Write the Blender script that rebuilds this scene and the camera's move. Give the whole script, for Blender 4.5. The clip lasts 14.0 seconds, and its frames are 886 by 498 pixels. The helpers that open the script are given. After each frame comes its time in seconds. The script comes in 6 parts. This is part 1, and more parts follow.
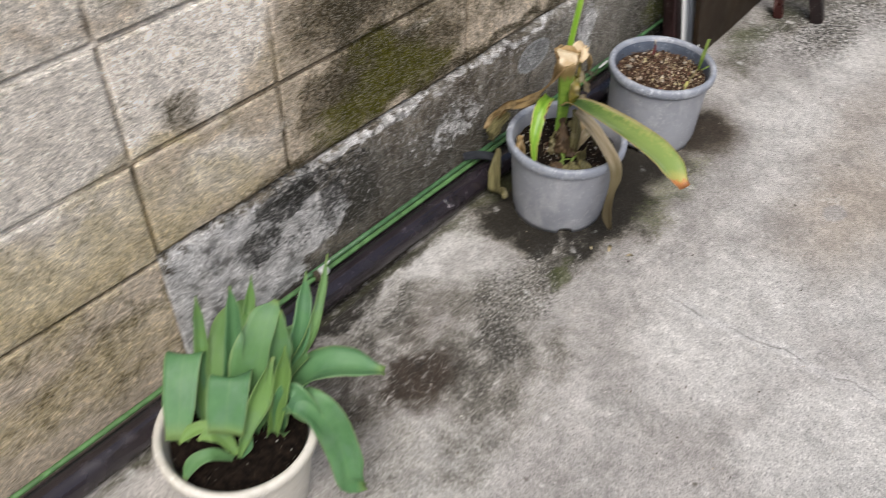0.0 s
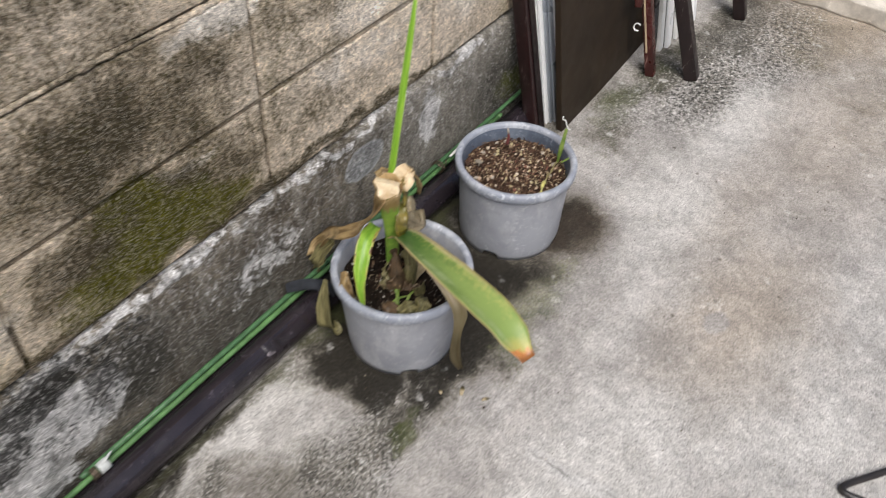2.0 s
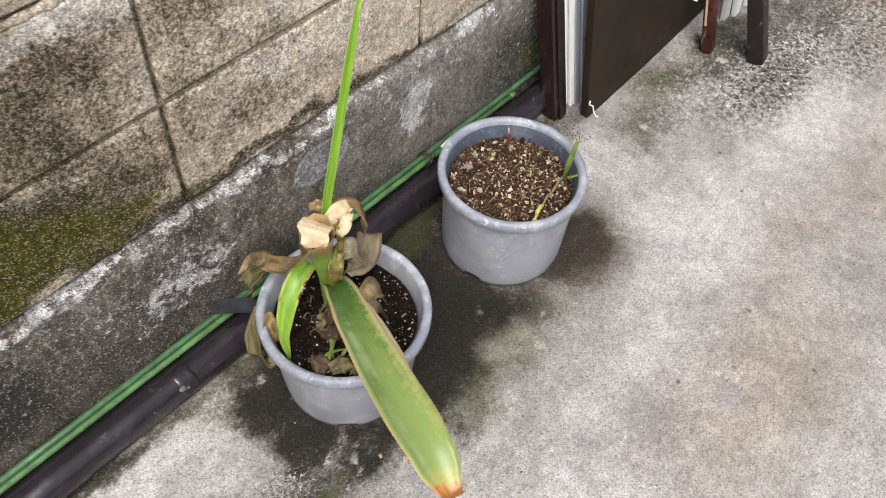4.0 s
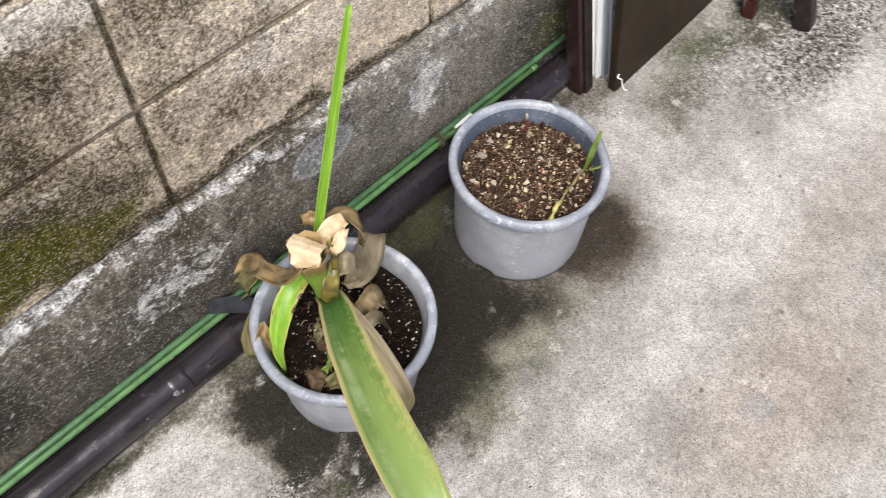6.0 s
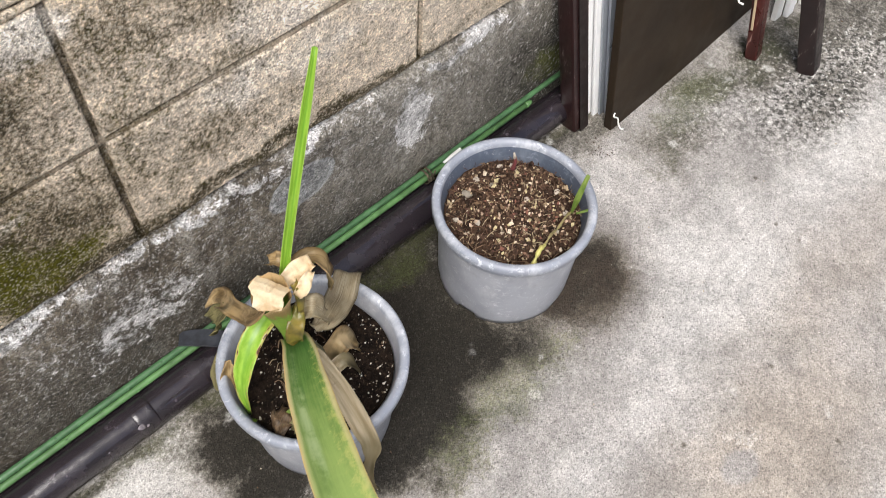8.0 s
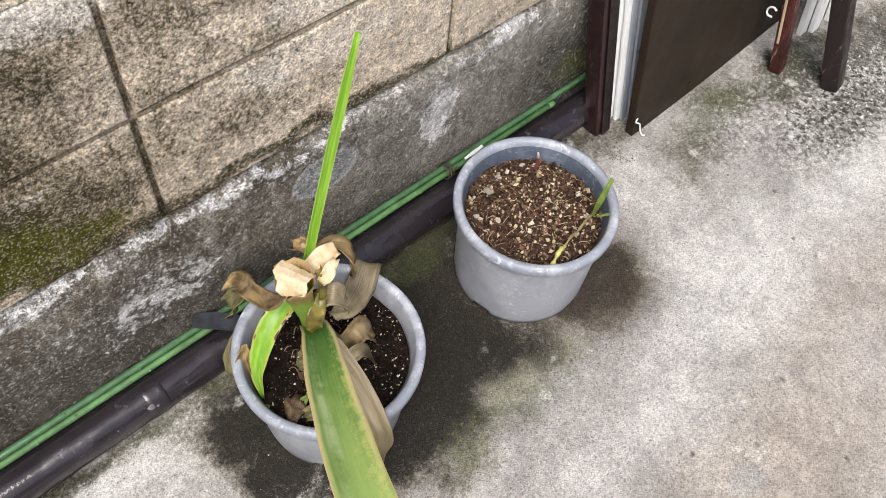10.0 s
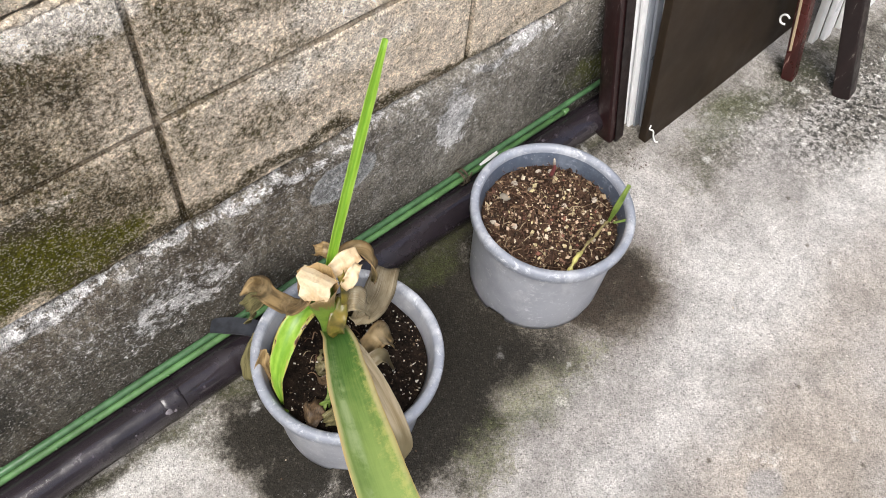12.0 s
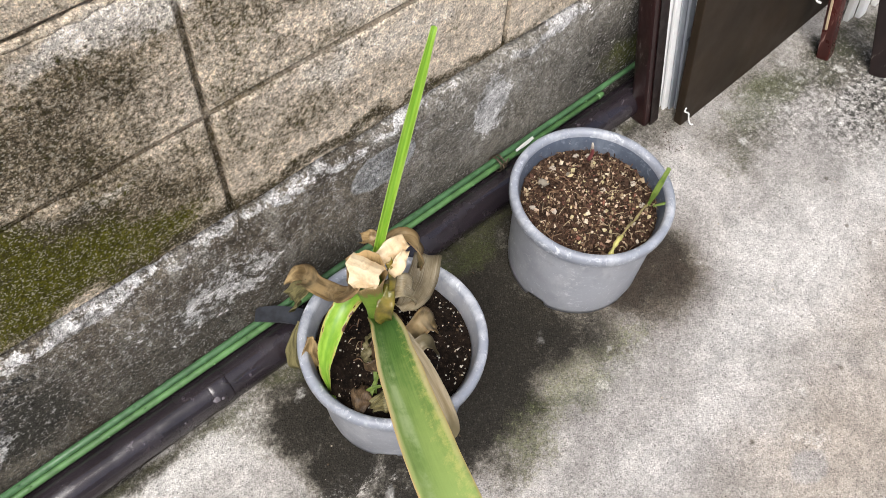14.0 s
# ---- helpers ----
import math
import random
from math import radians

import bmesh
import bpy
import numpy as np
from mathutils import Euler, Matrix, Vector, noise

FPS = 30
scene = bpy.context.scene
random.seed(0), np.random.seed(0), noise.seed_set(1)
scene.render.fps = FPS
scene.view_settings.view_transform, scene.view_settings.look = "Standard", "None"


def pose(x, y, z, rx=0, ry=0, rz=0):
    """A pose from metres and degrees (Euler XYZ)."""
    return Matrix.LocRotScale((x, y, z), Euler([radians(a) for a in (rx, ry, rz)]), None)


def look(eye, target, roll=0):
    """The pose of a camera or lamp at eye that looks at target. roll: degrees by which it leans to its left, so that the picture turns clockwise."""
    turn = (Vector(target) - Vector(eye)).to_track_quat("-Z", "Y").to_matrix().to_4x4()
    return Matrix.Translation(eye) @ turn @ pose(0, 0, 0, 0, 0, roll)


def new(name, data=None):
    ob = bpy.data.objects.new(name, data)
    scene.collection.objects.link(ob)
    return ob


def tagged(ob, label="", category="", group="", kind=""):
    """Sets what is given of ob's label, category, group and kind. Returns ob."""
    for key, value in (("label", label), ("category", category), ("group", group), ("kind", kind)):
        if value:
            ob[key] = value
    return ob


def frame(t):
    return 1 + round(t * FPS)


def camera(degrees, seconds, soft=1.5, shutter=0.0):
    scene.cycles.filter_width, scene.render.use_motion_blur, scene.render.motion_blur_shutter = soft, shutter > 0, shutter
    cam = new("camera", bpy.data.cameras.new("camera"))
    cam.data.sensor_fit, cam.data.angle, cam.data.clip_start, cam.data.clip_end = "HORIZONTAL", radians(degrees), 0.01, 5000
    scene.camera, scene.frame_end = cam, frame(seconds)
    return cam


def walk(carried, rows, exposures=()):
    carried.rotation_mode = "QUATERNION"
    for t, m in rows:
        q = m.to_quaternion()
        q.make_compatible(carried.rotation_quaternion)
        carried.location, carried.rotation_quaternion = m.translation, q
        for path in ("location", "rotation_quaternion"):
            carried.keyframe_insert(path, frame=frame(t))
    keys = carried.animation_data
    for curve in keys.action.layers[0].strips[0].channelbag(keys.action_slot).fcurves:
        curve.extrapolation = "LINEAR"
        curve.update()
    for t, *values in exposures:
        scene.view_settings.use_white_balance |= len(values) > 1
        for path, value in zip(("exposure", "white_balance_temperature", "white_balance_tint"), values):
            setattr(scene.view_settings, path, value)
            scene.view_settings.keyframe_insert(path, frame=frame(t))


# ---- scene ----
cam = camera(55.0, 14.0, soft=0.65, shutter=0.6)
PATH = [
    (0, (-0.241, -0.937, 1.248), (0.843, -0.012, -0.156), 1.2),
    (0.5, (-0.139, -0.878, 1.243), (1.0, -0.048, -0.176), 2.7),
    (1, (-0.008, -0.889, 1.247), (1.107, -0.059, -0.191), 2.5),
    (1.5, (0.072, -0.844, 1.255), (1.212, -0.024, -0.169), 2.2),
    (2, (0.176, -0.821, 1.25), (1.368, -0.052, -0.16), 3.0),
    (2.5, (0.328, -0.835, 1.23), (1.453, -0.028, -0.213), 4.1),
    (3, (0.41, -0.758, 1.21), (1.482, 0.035, -0.281), 3.9),
    (5.3, (0.696, -0.685, 1.193), (1.472, 0.057, -0.495), 3.3),
    (5.5, (0.698, -0.673, 1.188), (1.453, 0.079, -0.504), 2.3),
    (6, (0.687, -0.64, 1.193), (1.496, 0.053, -0.499), 3.8),
    (6.5, (0.685, -0.631, 1.192), (1.543, -0.004, -0.503), 7.3),
    (7, (0.724, -0.644, 1.196), (1.541, 0.009, -0.508), 7.2),
    (7.5, (0.742, -0.644, 1.19), (1.529, 0.056, -0.51), 4.8),
    (8, (0.753, -0.64, 1.186), (1.565, 0.096, -0.487), 4.7),
    (8.2, (0.765, -0.624, 1.198), (1.569, 0.103, -0.483), 5.1),
    (10.5, (0.719, -0.621, 1.174), (1.537, 0.113, -0.497), 8.5),
    (11, (0.713, -0.619, 1.176), (1.531, 0.118, -0.495), 8.6),
    (11.5, (0.706, -0.615, 1.18), (1.523, 0.128, -0.487), 8.3),
    (12, (0.71, -0.609, 1.177), (1.531, 0.136, -0.488), 7.9),
    (12.5, (0.7, -0.595, 1.18), (1.497, 0.168, -0.488), 6.4),
    (13, (0.706, -0.598, 1.176), (1.47, 0.163, -0.508), 4.7),
    (13.5, (0.693, -0.6, 1.178), (1.446, 0.158, -0.513), 4.4),
    (14, (0.685, -0.594, 1.18), (1.454, 0.164, -0.504), 5.0),
]
walk(cam, [(t, look(eye, target, roll)) for t, eye, target, roll in PATH], exposures=[(0, 0.39), (1, 0.44), (2.5, 0.50), (5.5, 0.78), (14, 0.82)])

# ---- world and light ----
world = bpy.data.worlds.new("world")
scene.world = world
world.use_nodes = True
wn = world.node_tree
sky = wn.nodes.new("ShaderNodeTexSky")
sky.sky_type, sky.sun_disc = "NISHITA", False
sky.sun_elevation, sky.sun_rotation = radians(56), radians(-132)
sky.dust_density, sky.air_density = 4.0, 1.0
wn.links.new(sky.outputs[0], wn.nodes["Background"].inputs[0])
wn.nodes["Background"].inputs[1].default_value = 0.078
SUN = bpy.data.lights.new("sun", "SUN")
SUN.energy, SUN.angle, SUN.color = 2.3, radians(36), (1.0, 0.98, 0.955)
sun = new("sun", SUN)
sun.matrix_world = look((-1.1, -1.0, 2.2), (0, 0, 0))

# ---- node helpers ----


class Mat:
    """A procedural material: small wrappers for its nodes."""

    def __init__(self, name, rough=0.8, metal=0.0, gloss=0.5):
        self.m = bpy.data.materials.new(name)
        self.m.use_nodes = True
        self.t = self.m.node_tree
        self.b = self.t.nodes["Principled BSDF"]
        self.b.inputs["Roughness"].default_value = rough
        self.b.inputs["Metallic"].default_value = metal
        self.b.inputs["Specular IOR Level"].default_value = gloss
        geo = self.t.nodes.new("ShaderNodeNewGeometry")
        self.pos = geo.outputs["Position"]
        self.island = geo.outputs["Random Per Island"]

    def node(self, kind, **values):
        n = self.t.nodes.new(kind)
        for k, v in values.items():
            if k == "op":
                n.operation = v
            elif k == "blend":
                n.blend_type = v
        return n

    def put(self, socket, v):
        if isinstance(v, bpy.types.NodeSocket):
            self.t.links.new(v, socket)
        elif isinstance(v, tuple) and len(v) == 3 and socket.type == "RGBA":
            socket.default_value = (*v, 1)
        else:
            socket.default_value = v

    def local(self):
        return self.node("ShaderNodeTexCoord").outputs["Object"]

    def uv(self):
        return self.node("ShaderNodeTexCoord").outputs["UV"]

    def rnd(self):
        return self.node("ShaderNodeObjectInfo").outputs["Random"]

    def split(self, vec):
        n = self.node("ShaderNodeSeparateXYZ")
        self.put(n.inputs[0], vec)
        return n.outputs

    def math(self, op, a, b=0.0, c=0.0):
        n = self.node("ShaderNodeMath", op=op)
        for s, v in zip(n.inputs, (a, b, c)):
            self.put(s, v)
        return n.outputs[0]

    def vmath(self, op, a, b=(0, 0, 0)):
        n = self.node("ShaderNodeVectorMath", op=op)
        self.put(n.inputs[0], a)
        self.put(n.inputs[1], b)
        return n.outputs["Value" if op in ("LENGTH", "DISTANCE") else 0]

    def noise(self, scale, detail=4.0, rough=0.55, vec=None, colour=False, distort=0.0):
        n = self.node("ShaderNodeTexNoise")
        self.put(n.inputs["Vector"], vec or self.pos)
        n.inputs["Scale"].default_value, n.inputs["Detail"].default_value = scale, detail
        n.inputs["Roughness"].default_value, n.inputs["Distortion"].default_value = rough, distort
        return n.outputs[1 if colour else 0]

    def cells(self, scale, vec=None, feature="F1", rand=1.0):
        n = self.node("ShaderNodeTexVoronoi")
        n.feature = feature
        self.put(n.inputs["Vector"], vec or self.pos)
        n.inputs["Scale"].default_value = scale
        n.inputs["Randomness"].default_value = rand
        return n.outputs

    def step(self, v, lo, hi, a=0.0, b=1.0, smooth=True):
        n = self.node("ShaderNodeMapRange")
        n.interpolation_type = "SMOOTHSTEP" if smooth else "LINEAR"
        n.clamp = True if not smooth else n.clamp
        for s, x in zip(n.inputs[:5], (v, lo, hi, a, b)):
            self.put(s, x)
        return n.outputs[0]

    def mix(self, f, a, b, blend="MIX"):
        n = self.node("ShaderNodeMix")
        n.data_type, n.blend_type = "RGBA", blend
        self.put(n.inputs[0], f)
        self.put(n.inputs[6], a)
        self.put(n.inputs[7], b)
        return n.outputs[2]

    def scaled(self, c, f):
        n = self.node("ShaderNodeVectorMath", op="SCALE")
        self.put(n.inputs[0], c)
        self.put(n.inputs["Scale"], f)
        return n.outputs[0]

    def blobs(self, spots, vec, axes, far=1.15, full=0.45):
        """The greatest of several soft round spots (u, v, ru, rv, strength) on the plane of two axes."""
        out = 0.0
        for u, v, ru, rv, s in spots:
            centre, size = [0, 0, 0], [0, 0, 0]
            centre[axes[0]], centre[axes[1]] = u, v
            size[axes[0]], size[axes[1]] = 1 / ru, 1 / rv
            d = self.vmath("LENGTH", self.vmath("MULTIPLY", self.vmath("SUBTRACT", vec, tuple(centre)), tuple(size)))
            out = self.math("MAXIMUM", out, self.step(d, far, full, 0.0, s))
        return out

    def warped(self, amount, scale):
        c = self.vmath("SUBTRACT", self.noise(scale, 5, 0.6, colour=True), (0.5, 0.5, 0.5))
        return self.vmath("ADD", self.pos, self.vmath("MULTIPLY", c, (amount,) * 3))

    def bump(self, height, strength=0.5, distance=0.003):
        n = self.node("ShaderNodeBump")
        n.inputs["Strength"].default_value, n.inputs["Distance"].default_value = strength, distance
        self.put(n.inputs["Height"], height)
        if self.b.inputs["Normal"].links:
            self.put(n.inputs["Normal"], self.b.inputs["Normal"].links[0].from_socket)
        self.put(self.b.inputs["Normal"], n.outputs[0])

    def done(self, colour, rough=None):
        self.put(self.b.inputs["Base Color"], colour)
        if rough is not None:
            self.put(self.b.inputs["Roughness"], rough)
        return self.m


# ---- materials ----


# damp stains; the long thin spot darkens the slab along the pipe
DAMP_NEAR = [(0.43, -0.285, 0.085, 0.06, 1.0), (0.40, -0.17, 0.14, 0.09, 0.55), (0.31, -0.25, 0.10, 0.08, 0.55), (0.53, -0.18, 0.14, 0.09, 0.5), (0.66, -0.27, 0.12, 0.08, 0.45), (0.75, -0.30, 0.10, 0.07, 0.45),
             (0.61, -0.35, 0.14, 0.10, 0.6), (0.50, -0.33, 0.14, 0.10, 0.5), (0.85, -0.335, 0.10, 0.07, 0.6), (0.81, -0.345, 0.035, 0.025, 1.0), (0.40, -0.075, 0.5, 0.035, 0.9), (0.25, -0.40, 0.16, 0.10, 0.4), (0.42, -0.45, 0.2, 0.1, 0.4), (0.52, -0.41, 0.16, 0.08, 0.5), (0.64, -0.45, 0.14, 0.06, 0.35)]
# damp round the pots with their shadow painted in, and along the pipe
DAMP_SHADE_POTS = [(1.16, -0.34, 0.11, 0.06, 0.5), (1.07, -0.375, 0.10, 0.05, 0.2), (1.29, -0.335, 0.08, 0.05, 0.6), (0.87, -0.165, 0.065, 0.06, 0.9), (0.885, -0.245, 0.075, 0.09, 1.0), (0.95, -0.335, 0.09, 0.06, 0.9), (1.05, -0.335, 0.13, 0.075, 1.0), (1.11, -0.30, 0.13, 0.13, 1.0), (1.20, -0.25, 0.14, 0.13, 1.0), (1.24, -0.15, 0.16, 0.12, 1.0),
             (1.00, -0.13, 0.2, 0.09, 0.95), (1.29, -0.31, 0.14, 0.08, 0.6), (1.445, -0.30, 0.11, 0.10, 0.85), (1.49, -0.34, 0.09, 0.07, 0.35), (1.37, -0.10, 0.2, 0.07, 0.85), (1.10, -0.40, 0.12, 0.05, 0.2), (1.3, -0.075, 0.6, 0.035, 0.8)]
# far damp; some spots darken the slab at chair, board and post feet
DAMP_FAR = [(2.16, -0.20, 0.16, 0.05, 0.7), (1.80, -0.235, 0.14, 0.07, 0.40), (2.05, -0.20, 0.22, 0.08, 0.45), (2.25, -0.24, 0.3, 0.09, 0.62), (2.5, -0.30, 0.35, 0.11, 0.6), (1.98, -0.15, 0.25, 0.05, 0.4), (2.16, -0.36, 0.2, 0.07, 0.42), (2.6, -0.50, 0.35, 0.18, 0.4), (2.4, -0.75, 0.3, 0.15, 0.3), (1.69, -0.10, 0.12, 0.06, 0.5)]
PALE_SPOTS = [(0.77, -0.120, 0.095, 0.060, 1.2), (0.69, -0.120, 0.11, 0.06, 1.1), (0.72, -0.20, 0.10, 0.06, 0.6), (0.57, -0.105, 0.10, 0.04, 0.6), (0.32, -0.45, 0.20, 0.12, 0.7), (0.71, -0.83, 0.09, 0.08, 0.9), (0.95, -0.66, 0.30, 0.20, 0.95), (0.80, -0.92, 0.28, 0.16, 0.95), (1.25, -0.88, 0.32, 0.24, 0.75), (1.6, -1.0, 0.4, 0.3, 0.6), (1.26, -0.395, 0.03, 0.03, 0.5),
              (1.62, -0.45, 0.3, 0.16, 0.75), (1.40, -0.55, 0.22, 0.12, 0.55), (1.22, -0.52, 0.16, 0.08, 0.5), (2.05, -0.47, 0.35, 0.10, 0.8), (1.65, -0.2, 0.12, 0.05, 0.5), (0.56, -0.62, 0.2, 0.15, 0.4)]


def floor_material():
    k = Mat("yard_concrete", 0.88, gloss=0.2)
    w = k.warped(0.17, 8)
    big = k.noise(2.6, 6, 0.62)
    mid = k.noise(12, 7, 0.68)
    rag = k.math("MULTIPLY", k.math("SUBTRACT", k.noise(11, 9, 0.74), 0.5), 1.25)
    fine = k.noise(210, 4, 0.7)
    s_x, s_y = k.split(w)[0], k.split(w)[1]
    c = k.mix(k.step(big, 0.36, 0.64), (0.36, 0.34, 0.322), (0.475, 0.452, 0.43))
    c = k.mix(k.step(mid, 0.46, 0.72, 0.0, 0.7), c, (0.27, 0.26, 0.24))
    # pale lime wash and cement smears
    pale = k.blobs(PALE_SPOTS, w, (0, 1), 1.3, 0.3)
    c = k.mix(k.step(k.math("ADD", pale, rag), 0.2, 0.9, 0.0, 0.75), c, (0.60, 0.585, 0.56))
    # damp, algae-darkened stains with an olive fringe, pot shadow painted among them
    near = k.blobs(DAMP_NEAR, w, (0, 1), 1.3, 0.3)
    damp_shade = k.math("MAXIMUM", k.math("MAXIMUM", near, k.blobs(DAMP_SHADE_POTS, w, (0, 1), 1.34, 0.28)), k.blobs(DAMP_FAR, w, (0, 1), 1.3, 0.3))
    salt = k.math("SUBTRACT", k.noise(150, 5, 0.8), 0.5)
    damp_shade = k.math("ADD", damp_shade, k.math("MULTIPLY_ADD", rag, 1.05, k.math("MULTIPLY", salt, 1.15)))
    # soft brown shadow painted under and beside the pots
    pot_shadow = k.blobs([(1.46, -0.315, 0.15, 0.13, 0.95), (1.38, -0.33, 0.15, 0.08, 0.6), (1.20, -0.27, 0.22, 0.15, 0.7), (1.05, -0.35, 0.16, 0.09, 0.4)], k.warped(0.05, 7), (0, 1), 1.25, 0.2)
    c = k.mix(k.math("MULTIPLY", pot_shadow, 0.85), c, (0.115, 0.090, 0.070))
    c = k.mix(k.step(damp_shade, 0.05, 0.60, 0.0, 0.66), c, (0.155, 0.140, 0.102))
    c = k.mix(k.step(damp_shade, 0.28, 0.86, 0.0, 0.96), c, (0.015, 0.0125, 0.009))
    grains = k.cells(480)
    tone = k.split(grains["Color"])
    c = k.mix(k.math("MULTIPLY", k.step(damp_shade, 0.3, 0.9), k.step(tone[1], 0.80, 0.97, 0.0, 0.09)), c, (0.30, 0.28, 0.23))
    # scoured grains showing pale through the near stain
    # warm brown damp; the last spot deepens the right pot's painted shadow
    warm_damp_shade = k.blobs([(0.43, -0.285, 0.10, 0.075, 1.2), (0.36, -0.24, 0.12, 0.08, 0.6), (0.545, -0.236, 0.09, 0.05, 0.6), (1.45, -0.33, 0.12, 0.09, 0.7)], w, (0, 1), 1.3, 0.3)
    c = k.mix(k.math("MULTIPLY", warm_damp_shade, k.step(k.noise(40, 7, 0.8), 0.32, 0.56, 0.0, 0.85)), c, (0.058, 0.043, 0.032))
    scour = k.math("MULTIPLY", k.step(k.noise(26, 8, 0.82, vec=k.vmath("MULTIPLY", k.pos, (1, 2.2, 1))), 0.54, 0.62, 0.0, 0.8), k.step(near, 0.1, 0.4))
    c = k.mix(scour, c, (0.50, 0.475, 0.44))
    c = k.mix(k.math("MULTIPLY", near, k.step(k.noise(120, 6, 0.85), 0.52, 0.68, 0.0, 0.6)), c, (0.46, 0.44, 0.41))
    # green film
    moss = k.blobs([(1.93, -0.205, 0.17, 0.06, 0.75), (2.15, -0.22, 0.25, 0.07, 0.45), (0.813, -0.352, 0.04, 0.026, 1.3), (1.25, -0.09, 0.16, 0.05, 0.6), (1.20, -0.39, 0.18, 0.05, 0.6), (1.33, -0.375, 0.08, 0.03, 0.5), (1.12, -0.10, 0.08, 0.05, 0.5),
                    (2.6, -0.5, 0.3, 0.12, 0.5), (0.98, -0.09, 0.3, 0.03, 0.5), (1.75, -0.25, 0.10, 0.04, 0.4), (0.85, -0.345, 0.06, 0.02, 0.5)], w, (0, 1), 1.3, 0.3)
    c = k.mix(k.step(k.math("ADD", k.math("ADD", moss, rag), salt), 0.25, 0.9, 0.0, 0.55), c, (0.080, 0.096, 0.028))
    # warm dust
    warm = k.blobs([(1.44, -0.72, 0.30, 0.16, 0.6), (1.75, -0.60, 0.3, 0.12, 0.3), (2.2, -0.7, 0.5, 0.2, 0.4), (2.75, -0.55, 0.4, 0.25, 0.75)], w, (0, 1), 1.3, 0.2)
    c = k.mix(warm, c, (0.36, 0.30, 0.235))
    # black and white weathering, thick on the far stretch
    far = k.blobs([(2.02, -0.26, 0.25, 0.09, 0.6), (2.16, -0.34, 0.30, 0.10, 1.0), (2.45, -0.42, 0.35, 0.14, 0.8)], w, (0, 1), 1.3, 0.3)
    c = k.mix(k.math("MULTIPLY", far, k.step(k.noise(75, 6, 0.76), 0.46, 0.56)), c, (0.045, 0.044, 0.038))
    c = k.mix(k.math("MULTIPLY", far, k.step(k.noise(90, 6, 0.76), 0.54, 0.62, 0.0, 0.9)), c, (0.78, 0.76, 0.72))
    # aggregate laid bare: black and white grains
    bare = k.math("ADD", k.blobs([(0.72, -0.31, 0.11, 0.09, 1.0), (0.63, -0.35, 0.10, 0.07, 0.75), (0.80, -0.27, 0.06, 0.05, 0.7), (0.55, -0.15, 0.09, 0.05, 0.6), (0.48, -0.13, 0.12, 0.05, 0.5)], w, (0, 1), 1.3, 0.3), k.math("MULTIPLY", rag, 0.7))
    bare = k.step(bare, 0.12, 0.65)
    c = k.mix(k.math("MULTIPLY", bare, k.step(k.noise(150, 5, 0.78, vec=k.vmath("ADD", k.pos, (9.1, 0, 0))), 0.53, 0.43, 0.0, 0.9)), c, (0.050, 0.048, 0.042))
    c = k.mix(k.math("MULTIPLY", bare, k.step(k.noise(165, 5, 0.78), 0.54, 0.62, 0.0, 0.8)), c, (0.66, 0.64, 0.60))
    # scoured lime flecks, and a yellowish bloom round the damp
    lick = k.blobs([(0.46, -0.205, 0.07, 0.04, 0.8), (0.55, -0.135, 0.09, 0.03, 0.8), (0.606, -0.304, 0.03, 0.02, 0.9), (1.242, -0.399, 0.006, 0.03, 0.9), (1.43, -0.665, 0.02, 0.05, 0.8)], w, (0, 1), 1.3, 0.3)
    c = k.mix(k.math("MULTIPLY", k.step(lick, 0.05, 0.4), k.step(k.math("ADD", lick, k.math("MULTIPLY_ADD", salt, 2.4, k.math("MULTIPLY", k.math("SUBTRACT", k.noise(38, 7, 0.8), 0.5), 2.0))), 0.60, 1.0, 0.0, 0.6)), c, (0.62, 0.59, 0.55))
    bloom = k.blobs([(1.235, -0.365, 0.07, 0.05, 0.8), (1.12, -0.40, 0.10, 0.05, 0.6), (1.33, -0.36, 0.07, 0.04, 0.5)], w, (0, 1), 1.3, 0.3)
    c = k.mix(k.step(k.math("ADD", k.math("ADD", bloom, rag), k.math("MULTIPLY", salt, 2.0)), 0.30, 1.0, 0.0, 0.24), c, (0.46, 0.46, 0.30))
    c = k.mix(k.blobs([(1.389, -0.681, 0.035, 0.025, 0.6)], k.warped(0.03, 20), (0, 1), 1.1, 0.7), c, (0.36, 0.35, 0.345))
    # olive fringe along the pipe
    fr = k.math("ADD", k.step(k.math("ABSOLUTE", k.math("ADD", k.split(k.pos)[1], 0.078)), 0.018, 0.003, 0.0, 0.8), k.math("ADD", rag, salt))
    c = k.mix(k.math("MULTIPLY", k.step(s_x, 1.9, 1.6), k.step(fr, 0.45, 0.95, 0.0, 0.6)), c, (0.055, 0.055, 0.026))
    # scattered soil crumbs and flakes
    crumb = k.cells(34, vec=k.warped(0.012, 60))
    pick = k.step(k.split(crumb["Color"])[0], 0.93, 0.96)
    c = k.mix(k.math("MULTIPLY", pick, k.step(crumb["Distance"], 0.20, 0.08, 0.0, 0.75)), c, (0.10, 0.085, 0.065))
    flake = k.cells(25, vec=k.warped(0.05, 30))
    pick = k.step(k.split(flake["Color"])[1], 0.86, 0.92)
    c = k.mix(k.math("MULTIPLY", pick, k.step(flake["Distance"], 0.30, 0.10, 0.0, 0.5)), c, (0.66, 0.65, 0.62))
    # shrinkage crack with pale lime along it
    s = k.split(k.warped(0.05, 12))
    line = k.math("ABSOLUTE", k.math("SUBTRACT", s[0], k.math("MULTIPLY_ADD", s[1], -0.10, 0.865)))
